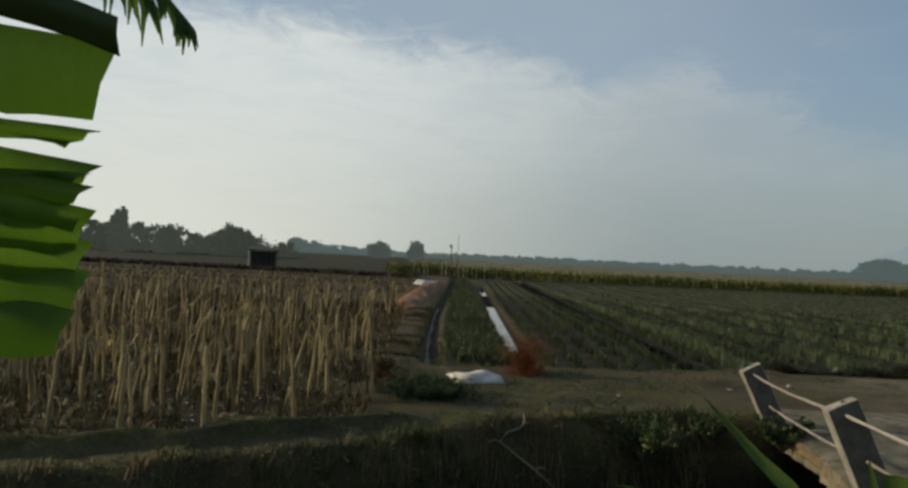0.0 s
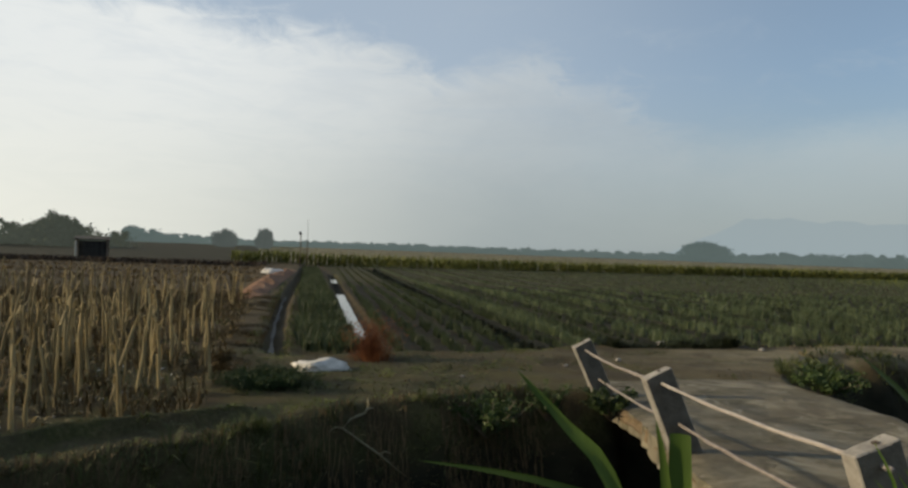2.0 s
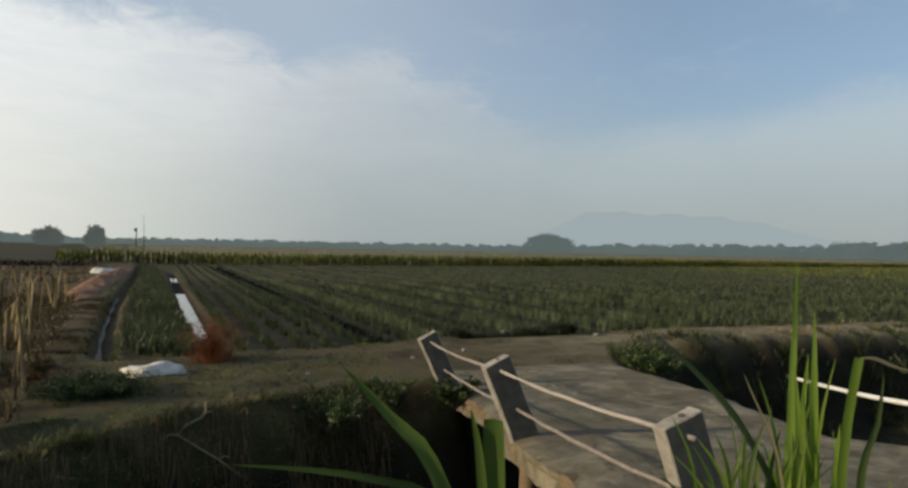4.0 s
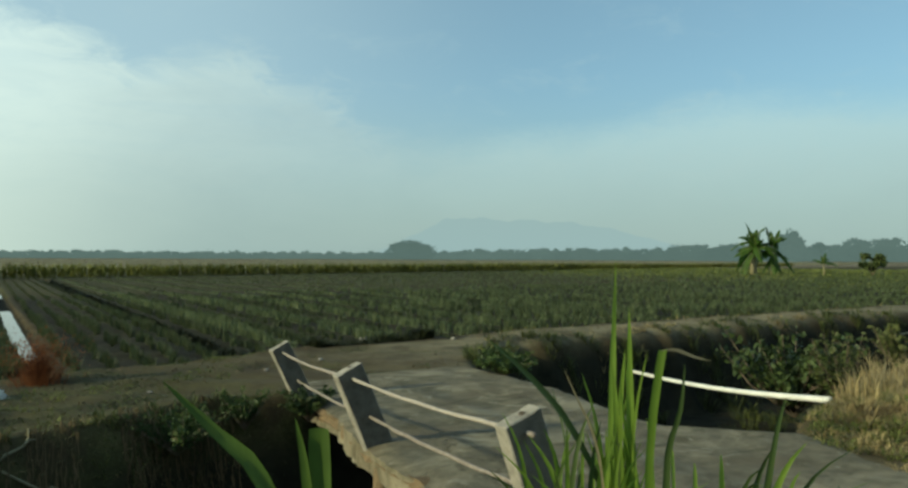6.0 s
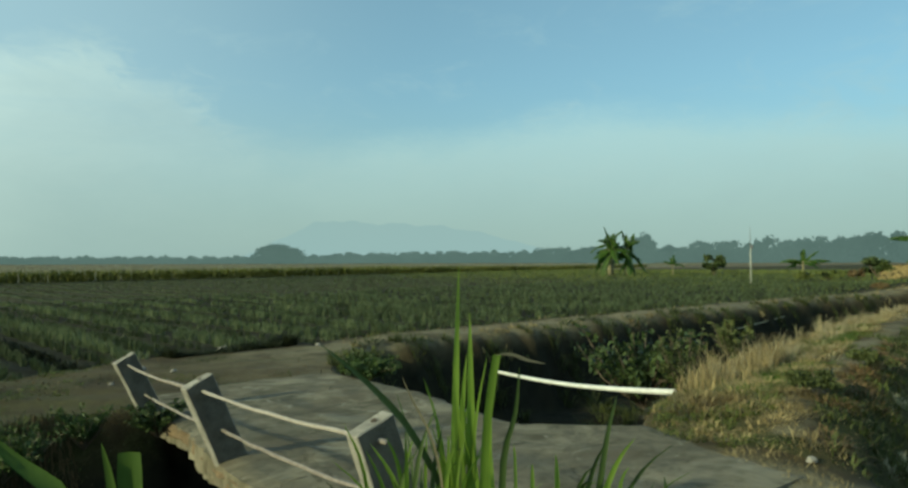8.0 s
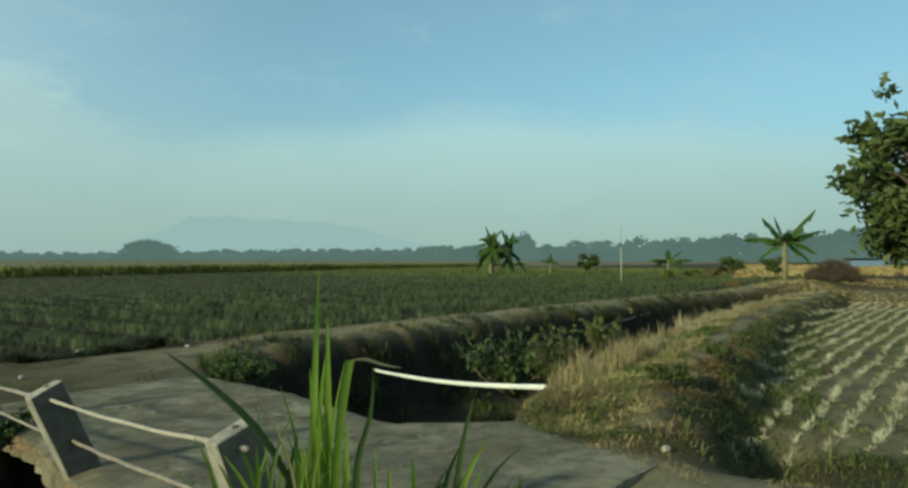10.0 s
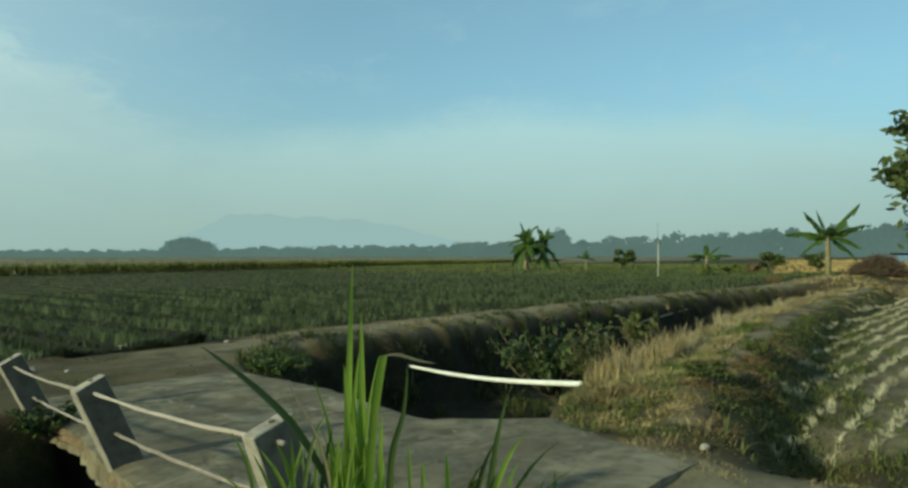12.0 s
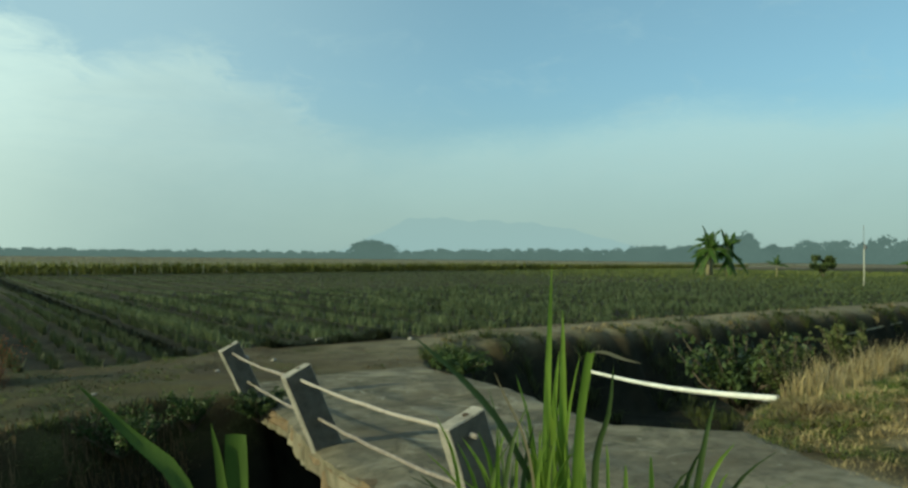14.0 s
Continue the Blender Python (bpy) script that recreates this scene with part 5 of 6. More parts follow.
def banana_leaf(base, out, up, ln, wd, droop, rng, splits=9):
    """An arching leaf: a midrib with a blade on both sides, torn into strips."""
    base, out = Vector(base), Vector(out).normalized()
    side = out.cross(Vector((0, 0, 1))).normalized()
    rib, s = [], Soup()
    rise = Vector((out.x * math.cos(up), out.y * math.cos(up), math.sin(up)))
    for k in range(13):
        t = k / 12
        rib.append(base + rise * ln * t + out * ln * 0.12 * t * t + Vector((0, 0, -ln * droop * t ** 2.4)))
    prof = [0.05, 0.35, 0.75, 0.95, 1.0, 1.0, 0.98, 0.94, 0.88, 0.78, 0.62, 0.40, 0.08]
    for sg in (-1, 1):
        k = 1
        while k < 12:
            m = min(12, k + int(rng.integers(1, 3)))
            tilt = rng.uniform(0.45, 1.15)
            vs = []
            for j in range(k, m + 1):
                wj = wd / 2 * prof[j]
                sh = 0.86 if j == m else 1.0
                vs += [tuple(rib[j]), tuple(rib[j] + side * sg * wj * 0.6 * sh + Vector((0, 0, -wj * tilt * 0.3))), tuple(rib[j] + side * sg * wj * sh + Vector((0, 0, -wj * tilt)))]
            fs = []
            for j in range(m - k):
                o = 3 * j
                fs += [(o, o + 1, o + 4, o + 3), (o + 1, o + 2, o + 5, o + 4)]
            s.add(vs, fs)
            k = m
    vs, fs = tube([tuple(q) for q in rib], [0.022 * ln / 2 * (1 - 0.08 * k) for k in range(13)], 5)
    mid = Soup()
    mid.add(vs, fs)
    return s, mid


def banana_plant(x, y, h, leaves, seed, label, spread=1.0, z=None, lo=0.35, fans=(), reach=0.475):
    """fans: heading in degrees, rise, length and droop of leaves that are told apart."""
    r = np.random.default_rng(seed)
    z = ground_z(x, y) if z is None else z
    t = thing("banana_plant", label, "banana plant")
    st = h * 0.48
    vs, fs = tube([(x, y, z - 0.1), (x + 0.05, y, z + st * 0.5), (x, y + 0.04, z + st), (x, y, z + st * 1.08)], [h * 0.036, h * 0.031, h * 0.024, h * 0.014], 8)
    part("trunk", mesh_of("trunk", vs, fs, M_PSTEM, True), t)
    for k in range(leaves):
        a = 2 * math.pi * k / leaves + r.uniform(-0.3, 0.3)
        upright = r.uniform(lo, 1.0) if k % 3 else r.uniform(1.1, 1.4)
        ln = h * reach * r.uniform(0.84, 1.16)
        sp = banana_leaf((x, y, z + st), (math.cos(a) * spread, math.sin(a) * spread, 0), upright, ln, ln * 0.34, (1.5 - upright) * 0.35 + r.uniform(0.0, 0.3), r)
        part("midrib", sp[1].mesh("midrib", M_PSTEM), part("leaf", sp[0].mesh("leaf", M_BANANA), t), "pale midrib")
    for a, up, ln, droop in fans:
        sp = banana_leaf((x, y, z + st), (math.cos(radians(a)), math.sin(radians(a)), 0), up, ln, ln * 0.36, droop, r)
        part("midrib", sp[1].mesh("midrib", M_PSTEM), part("leaf", sp[0].mesh("leaf", M_BANANA), t), "pale midrib")
    return t


CLUMP = "tall banana plant with ragged drooping leaves in a clump"
banana_plant(78.2, 49.6, 8.0, 11, 1, CLUMP, lo=-0.5, reach=0.34)
banana_plant(79.8, 48.2, 6.8, 11, 2, CLUMP, lo=-0.9, reach=0.36)
banana_plant(79.4, 50.6, 6.0, 10, 3, CLUMP, lo=-0.9, reach=0.36)
banana_plant(77.3, 48.9, 6.4, 10, 9, CLUMP, lo=-1.0, reach=0.36)
banana_plant(80.8, 48.6, 5.0, 9, 12, CLUMP, lo=-1.0, reach=0.4)
banana_plant(83.9, 44.2, 2.8, 6, 4, "young banana plant at the field's edge")
banana_plant(75.4, 25.6, 3.5, 6, 5, "banana plant with spreading leaves by the field", lo=0.1, fans=((110, 0.5, 2.2, 0.5), (-70, 0.35, 2.4, 0.3), (-60, 0.9, 1.9, 0.2)))
banana_plant(57.4, 10.7, 5.9, 0, 6, "tall banana plant with raised leaves beside a brush pile", fans=((110, 0.35, 2.8, 0.28), (124, 0.95, 2.4, 0.05), (80, 1.3, 2.0, 0.0), (-62, 0.95, 3.1, 0.04), (-56, 0.45, 2.6, 0.10), (-115, 0.1, 2.3, 0.5), (200, 0.7, 2.4, 0.4), (20, 0.6, 2.4, 0.4), (120, -0.3, 1.9, 0.5), (-60, -0.4, 1.9, 0.5)))


def shrub(name, x, y, wd, h, n, size, mat, label, category="shrub", z=None, stems=5, k=8, seed=0, low=0.0, airy=False):
    r = np.random.default_rng(seed + int(abs(x * 31 + y * 17)))
    z = ground_z(x, y) if z is None else z
    t = thing(name, label, category)
    s, ends = Soup(), []
    for i in range(stems):
        a, rr = r.uniform(0, 2 * math.pi), r.uniform(0.15, 0.5) * wd if airy else 0.3 * wd
        e = (x + math.cos(a) * rr, y + math.sin(a) * rr, z + h * (r.uniform(0.45, 1.0) if airy else r.uniform(0.5, 0.9)))
        ends.append(e)
        s.add(*tube([(x, y, z - 0.05), ((x + e[0]) / 2 + r.normal(0, 0.03) * wd, (y + e[1]) / 2, z + h * 0.35), e], [0.018 * h, 0.013 * h, 0.006 * h], 5, False))
    part("branchwork", s.mesh("branchwork", M_BARK), t)
    q = lumps((x, y, z + h * (0.55 - low)), (wd * 0.45, wd * 0.45, h * 0.42), k, n, r, 0.25)
    if airy:  # leaves along the stems, with gaps between them
        e = np.array(ends)[r.integers(0, stems, n)]
        u = r.uniform(0.25, 1.0, (n, 1))
        q = np.array([x, y, z]) * (1 - u) + e * u + r.normal(0, 0.055, (n, 3)) * wd * 0.5
        q[:, 2] += 0.12 * h * (u[:, 0] * (1 - u[:, 0])) * 2
    q[:, 2] = np.maximum(q[:, 2], z + 0.02)
    part("foliage", array_mesh("foliage", *leaf_cloud(q, size, r, 0.0, 2.3), mat), t)
    return t


shrub("shrub", 88.3, 40.8, 4.0, 2.7, 700, 0.26, M_TREE, "rounded dark green shrub by the field")
shrub("shrub", 83.2, 21.0, 3.8, 2.5, 600, 0.24, M_TREE, "rounded green shrub at the field's edge")
shrub("shrub", 84.0, 17.0, 3.2, 2.2, 500, 0.22, M_TREE, "low green shrub near the banana plant")
shrub("shrub", 66.0, 22.6, 2.6, 1.1, 400, 0.16, M_FRESH, "low yellow-green bush at the field's edge")
shrub("shrub", 71.5, 22.0, 3.2, 1.2, 500, 0.16, M_FRESH, "low yellow-green bush at the field's edge")
shrub("shrub", 66.0, 18.0, 1.8, 1.1, 300, 0.16, M_BROWN, "withered brown bush beside the path")
shrub("shrub", 45.0, 11.2, 1.5, 0.5, 360, 0.08, M_BROWN, "low withered bush on the path's edge")
shrub("shrub", 7.15, 8.5, 1.1, 0.34, 4600, 0.024, M_BUSH, "leafy green bush at the bridge's corner", k=10, stems=60, z=-0.07, airy=True)
shrub("shrub", 7.9, 9.6, 0.8, 0.42, 900, 0.036, M_GRASS, "low green bush on the canal's edge", k=6, stems=30, z=-0.16, airy=True)
shrub("shrub", 13.6, 7.6, 2.7, 1.6, 2600, 0.07, M_CANALBUSH, "leafy dark green shrub growing out of the canal bank", k=22, z=-1.3, stems=44, airy=True)
shrub("shrub", 12.9, 6.3, 1.4, 1.25, 900, 0.045, M_GRASS, "yellowish-green shrub at the canal's edge", k=10, z=-0.85, stems=24, airy=True)
shrub("shrub", 16.6, 7.0, 1.6, 1.1, 900, 0.06, M_GRASS, "low green shrub on the canal bank", k=10, z=-0.7, stems=24, airy=True)
shrub("shrub", 3.66, 7.75, 0.7, 0.34, 2200, 0.026, M_CANALBUSH, "dark creeping weed at the foot of the railing post", k=7, z=-0.16, stems=36, airy=True)
shrub("shrub", 3.1, 8.35, 0.7, 0.42, 2000, 0.02, M_BUSH, "dark leafy weed on the bank beside the bridge", k=7, z=-0.3, stems=30, airy=True)
shrub("shrub", 2.3, 8.2, 1.2, 0.5, 3000, 0.02, M_BUSH, "dark weed spilling over the canal bank", k=9, z=-0.45, stems=40, airy=True)
shrub("grass_clump", -0.28, 9.0, 1.4, 0.18, 16000, 0.014, M_CLUMP, "lush dark green clump beside the path", "grass", k=12, stems=60, airy=True)
shrub("shrub", -1.0, 10.0, 0.8, 0.36, 1100, 0.02, M_UNDER, "withered brownish weed at the maize field's edge", k=7)
shrub("shrub", 9.3, 2.9, 0.9, 0.35, 1100, 0.028, M_GRASS, "green weed on the grassy ridge", k=7)
shrub("shrub", 11.6, 2.9, 1.2, 0.4, 1200, 0.03, M_GRASS, "green weed on the grassy ridge", k=7)

# the withered red plant by the path: upright thin stems and narrow leaves
red = thing("withered_plant", "bushy withered plant with rust-red leaves beside the path", "plant")
n = 900
a, r = rng.uniform(0, 2 * np.pi, n), np.abs(rng.normal(0, 0.17, n))
v = tufts(on_ground(1.2 + r * np.cos(a), 11.25 + r * np.sin(a)), rng.uniform(0.25, 0.62, n) * (1 - 0.5 * r / 0.3), rng.uniform(0.004, 0.010, n), 0.15 + 2.2 * r, rng, a)
part("branchwork", array_mesh("branchwork", *v, M_RED), red)
u = rng.normal(size=(1800, 3)) * np.array([0.22, 0.18, 0.13]) + np.array([1.21, 11.25, 0.34])
u[:, 2] = np.maximum(u[:, 2], 0.04)
part("leaves", array_mesh("leaves", *leaf_cloud(u, 0.013, rng, 0, 3.0), M_RED), red)

# reddish heap of dug earth along the mound
bm = bmesh.new()
bmesh.ops.create_grid(bm, x_segments=22, y_segments=90, size=1.0)
for v in bm.verts:
    u, t = v.co.x, v.co.y
    x, y = -1.78 + u * 0.62, 37.0 + t * 14.0
    x += 0.034 * (y - 23)
    dome = max(0.0, 1 - u * u) * max(0.0, 1 - t ** 4)
    v.co = Vector((x, y, ground_z(x, y) - 0.03 + dome * (0.20 + 0.16 * noise.noise(Vector((x * 1.6, y * 0.7, 0))) + 0.08 * noise.noise(Vector((x * 5, y * 4, 2))))))
thing("earth_mound", "long heap of dug reddish-brown earth beside a ditch", "earth mound", bm_mesh("earth_mound", bm, M_REDSOIL, True))

# big tree at the edge of the stubble
tree = thing("tree", "large broad-leaved green tree at the stubble's edge", "tree")
TX, TY = 53.1, 2.1
TZ = ground_z(TX, TY)
vs, fs = tube([(TX, TY, TZ - 0.2), (TX + 0.1, TY, TZ + 1.3), (TX - 0.1, TY + 0.1, TZ + 2.8), (TX, TY, TZ + 6), (TX + 0.2, TY, TZ + 9)], [0.55, 0.42, 0.36, 0.24, 0.08], 9)
part("trunk", mesh_of("trunk", vs, fs, M_BARK, True), tree)
heads, trng = [], np.random.default_rng(11)
for k in range(50):
    a, zz = trng.uniform(0, 2 * math.pi), trng.uniform(2.1, 10.4)
    r = 4.0 * math.sin(min(math.pi * 0.97, max(0.25, (zz - 0.8) / 11.2 * math.pi))) ** 0.7 * trng.uniform(0.55, 1.0)
    e = Vector((TX + math.cos(a) * r, TY + math.sin(a) * r, TZ + zz))
    st = Vector((TX, TY, TZ + max(2.0, zz - r * 0.55)))
    vs, fs = tube([st, st.lerp(e, 0.5) + Vector((0, 0, 0.3)), e], [0.12, 0.07, 0.025], 5, False)
    part("limb", mesh_of("limb", vs, fs, M_BARK, True), tree)
    heads.append(e)
crown = []
for e in heads:
    for j in range(4):
        c = np.array(e) + trng.normal(0, 0.55, 3)
        crown.append(c + trng.normal(0, 0.38, (30, 3)))
q = np.concatenate(crown)
part("crown", array_mesh("crown", *leaf_cloud(q, trng.uniform(0.24, 0.42, len(q)), trng, 0.2, 2.0), M_TREE), tree)

# brush pile
px, py = 50.6, 6.6
pz = ground_z(px, py)
pile = thing("brush_pile", "heap of dry brown brushwood on the bank", "brush pile")
sticks = []
for k in range(6):
    bend = rng.normal(0, 0.08, 2)
    vs, fs = tube([(-0.6, 0, 0), (0.0, bend[0], bend[1]), (0.35, bend[0] * 0.6, 0.04), (0.6, 0, 0)], [0.024, 0.019, 0.014, 0.007], 5)
    sticks.append(mesh_of("stick", vs, fs, M_TWIG))
tangle = Soup()
for k in range(1500):
    a, r = rng.uniform(0, 2 * math.pi), 1.45 * math.sqrt(rng.uniform())
    h = 1.25 * (1 - (r / 1.6) ** 2) * rng.uniform(0.1, 1.0)
    c = Vector((px + math.cos(a) * r * 0.8, py + math.sin(a) * r, pz + h))
    d = Vector((rng.normal(), rng.normal(), rng.normal() * 0.35)).normalized() * rng.uniform(0.3, 0.75)
    if k < 220:
        part("stick", sticks[k % 6], pile).matrix_world = Matrix.Translation(c) @ d.to_track_quat("X", "Z").to_matrix().to_4x4() @ Matrix.Scale(d.length * 1.6, 4)
    else:
        tangle.add(*tube([c - d, c + d * 0.1, c + d], [0.016, 0.013, 0.006], 4, False))
part("tangle", tangle.mesh("tangle", M_TWIG), pile, "tangle of thin dry twigs")

# ---- poles and huts ----


def pole(x, y, h, r, box_z, label, mat, thin_from=0.55):
    z = ground_z(x, y)
    t = thing("pole", label, "pole")
    vs, fs = tube([(x, y, z - 0.2), (x + 0.02, y, z + h * thin_from)], [r, r * 0.85], 7)
    part("post", mesh_of("post", vs, fs, mat, True), t)
    vs, fs = tube([(x + 0.02, y, z + h * thin_from), (x, y + 0.02, z + h)], [r * 0.5, r * 0.3], 6)
    part("upper_rod", mesh_of("upper_rod", vs, fs, M_BARK, True), t)
    if box_z:
        bm = box_bm(0.22, 0.2, 0.26, pose(x - 0.04, y - r - 0.06, z + box_z), 0.03)
        part("meter_box", bm_mesh("meter_box", bm, M_TIN), t)
    return t


pole(0.3, 58.4, 3.9, 0.045, 0, "thin dark pole at the head of the ditch", M_BARK)
pole(-0.25, 60.5, 2.9, 0.05, 2.75, "short dark pole with a small box on top", M_BARK, 0.9)
pole(57.6, 23.5, 4.6, 0.05, 2.95, "pale pole with a small box and thin upper rod", M_PALE, 0.62)


def hut(x, y, wd, dp, h, turn, label, roof_mat, wall_mat):
    z = ground_z(x, y)
    m = pose(x, y, z, 0, 0, turn)
    t = thing("hut", label, "hut")
    for sx in (-1, 1):
        for sy in (-1, 1):
            bm = box_bm(0.14, 0.14, h, m @ pose(sx * wd / 2, sy * dp / 2, h / 2 - 0.05), 0.02)
            part("post", bm_mesh("post", bm, M_PALE if sx < 0 and sy < 0 else M_BARK), t)
    nb = int(wd / 0.24)
    for k in range(nb):
        u = -wd / 2 + (k + 0.5) * wd / nb
        if u < -wd * 0.28:
            continue
        bm = box_bm(wd / nb * 0.94, 0.04, h * 0.86, m @ pose(u, -dp / 2 + 0.1, h * 0.45), 0.008)
        part("board", bm_mesh("board", bm, wall_mat), t)
    bm = box_bm(wd - 0.2, 0.05, h * 0.86, m @ pose(0, dp / 2 - 0.1, h * 0.45), 0.008)
    part("rear_wall", bm_mesh("rear_wall", bm, wall_mat), t)
    bm = box_bm(wd + 0.4, dp + 0.5, 0.09, m @ pose(0, 0, h + 0.05, 5, 0, 0), 0.02)
    part("roof", bm_mesh("roof", bm, roof_mat), t)
    return t


hut(-18.6, 69.5, 2.5, 2.2, 1.75, 12, "small dark board hut with a flat roof in the field", M_HUTROOF, M_HUTWALL)
hut(199.0, 19.5, 9.0, 5.0, 2.0, 95, "low shed with a blue sheet roof beyond the tree", M_BLUE, M_BLUE)

# ---- pipe, sack, branch, stones ----
a, b = Vector((11.3, 5.70, -0.46)), Vector((13.0, 11.25, -0.88))
pts = [tuple(a.lerp(b, t) + Vector((0, 0, -0.10 * math.sin(math.pi * t)))) for t in np.linspace(0, 1, 16)]
vs, fs = tube(pts, [0.052 - 0.0012 * k for k in range(16)], 10)
thing("pipe", "white plastic pipe lying across the canal", "pipe", mesh_of("pipe", vs, fs, M_PVC, True))


def rag(name, x, y, sx, sy, sz, seed, mat, label, category, turn=0):
    """A crumpled cloth heap: a flattened dome with folds."""
    bm = bmesh.new()
    bmesh.ops.create_icosphere(bm, subdivisions=4, radius=1.0)
    for v in bm.verts:
        p = v.co.copy()
        f = 1 + 0.4 * noise.noise(p * 1.4 + Vector((seed, 0, 0))) + 0.34 * abs(noise.noise(p * 2.9 + Vector((0, seed, 0)))) + 0.16 * abs(noise.noise(p * 6 + Vector((0, 0, seed)))) + 0.08 * noise.noise(p * 13)
        v.co = Vector((p.x * sx * f, p.y * sy * f, max(-0.15, p.z) * sz * f))
    bm.transform(pose(x, y, ground_z(x, y) + 0.02, 0, 0, turn))
    return thing(name, label, category, bm_mesh(name, bm, mat, True))


rag("sack", 0.40, 10.15, 0.36, 0.18, 0.11, 3.0, M_SACK, "crumpled white woven sack lying beside the path", "sack", 8)
rag("sack", -1.75, 44.0, 0.7, 0.5, 0.25, 9.0, M_SACK, "small pale heap of sacking on the earth mound", "sack", 30)
rag("clod", 7.4, 13.6, 0.11, 0.09, 0.12, 5.0, M_POST, "pale lump of earth beside the hollow at the crop's edge", "earth clod")
for x, y, s in ((5.0, 11.6, 0.06), (6.62, 5.2, 0.035), (7.0, 2.15, 0.05), (4.1, 10.4, 0.035), (2.3, 9.6, 0.03), (5.2, 10.9, 0.04), (8.9, 12.4, 0.05)):
    rag("stone", x, y, s, s * 0.8, s * 0.7, x * 7, M_POST, "small pale stone lying on the dusty ground", "stone")

pts = [(x, 10.95 - 0.01 * (x - 24.6), ground_z(x, 10.95 - 0.01 * (x - 24.6)) + 0.05) for x in np.linspace(24.6, 30.2, 9)]
mid = np.polyfit([p[0] for p in pts], [p[2] for p in pts], 1)
vs, fs = tube([(p[0], p[1], float(np.polyval(mid, p[0])) + 0.0) for p in pts], [0.035] * 9, 8)
thing("bamboo_pole", "pale bamboo pole lying along the canal's steep side", "pole", mesh_of("bamboo_pole", vs, fs, M_PSTEM, True))

# dead vine hanging down the canal bank
pts = [(0.875, 8.12, 0.0), (0.87, 7.93, -0.04), (0.82, 7.83, -0.10), (0.665, 7.69, -0.13), (0.57, 7.58, -0.20), (0.69, 7.62, -0.29), (0.80, 7.65, -0.38), (0.98, 7.68, -0.51), (1.27, 7.66, -0.75)]
vs, fs = tube(pts, [0.006, 0.010, 0.011, 0.015, 0.016, 0.013, 0.014, 0.012, 0.005], 6)
branch = thing("dead_branch", "pale crooked dead branch hanging on the canal bank", "branch")
part("main_stem", mesh_of("main_stem", vs, fs, M_PSTEM, True), branch)
for p, q in (((0.57, 7.58, -0.20), (0.43, 7.52, -0.22)), ((0.82, 7.83, -0.10), (0.92, 7.84, -0.05)), ((0.98, 7.68, -0.51), (1.1, 7.66, -0.50))):
    vs, fs = tube([p, tuple((Vector(p) + Vector(q)) / 2 + Vector((0, 0, 0.03))), q], [0.011, 0.009, 0.004], 5)
    part("twig", mesh_of("twig", vs, fs, M_PSTEM, True), branch)

# ---- tall grass close to the camera ----


def grass_blade(pts, wd, parent, rng, mat=None, facing=None, blunt=False):
    """A long blade through the points, narrow at the foot, widest in the lower half, pointed (or cut off) at the end."""
    P = [Vector(p) for p in pts]
    out = []
    for k in range(13):
        t = k / 12 * (len(P) - 1)
        i = min(int(t), len(P) - 2)
        f = t - i
        p0, p1, p2, p3 = P[max(i - 1, 0)], P[i], P[i + 1], P[min(i + 2, len(P) - 1)]
        out.append(0.5 * (2 * p1 + (p2 - p0) * f + (2 * p0 - 5 * p1 + 4 * p2 - p3) * f * f + (3 * p1 - p0 - 3 * p2 + p3) * f ** 3))
    prof = [0.55, 0.7, 0.84, 0.95, 1.0, 1.0, 0.96, 0.88, 0.78, 0.64, 0.47, 0.27, 0.03]
    if blunt:
        prof = [0.8, 0.85, 0.9, 0.95, 1.0, 1.0, 1.0, 1.0, 1.0, 1.0, 1.0, 0.98, 0.9]
    a = rng.uniform(-0.9, 0.9)
    side = facing or (0.78 + 0.25 * a, -0.55 + 0.5 * a, 0.05)
    vs, fs = ribbon([tuple(q) for q in out], [wd * q for q in prof], side, 0.22)
    return part("blade", mesh_of("blade", vs, fs, mat or M_BLADE, True), parent)


g = np.random.default_rng(21)
clump = thing("tall_grass", "tall green blades of coarse grass growing on the bank", "grass")
SIDE = (0.8, -0.6, 0.0)
grass_blade([(2.20, 1.72, 0.0), (2.25, 1.78, 0.6), (2.29, 1.81, 1.2), (2.31, 1.81, 1.69)], 0.034, clump, g, None, SIDE)
grass_blade([(2.18, 1.62, 0.0), (2.20, 1.63, 0.6), (2.195, 1.64, 1.1), (2.19, 1.64, 1.53)], 0.040, clump, g, None, SIDE)
grass_blade([(2.12, 1.62, 0.0), (2.14, 1.63, 0.5), (2.15, 1.65, 1.0), (2.13, 1.66, 1.36)], 0.036, clump, g, None, SIDE)
grass_blade([(2.02, 1.45, 0.0), (1.94, 1.36, 0.6), (1.925, 1.33, 1.15), (1.945, 1.31, 1.40), (1.96, 1.31, 1.435)], 0.024, clump, g, None, SIDE, True)
tagged(grass_blade([(1.955, 1.31, 1.436), (2.02, 1.31, 1.432), (2.11, 1.315, 1.405), (2.20, 1.32, 1.385)], 0.011, clump, g, M_PALESTRAW, (0.5, -0.3, 0.6)), "withered pale tip of a bent blade")
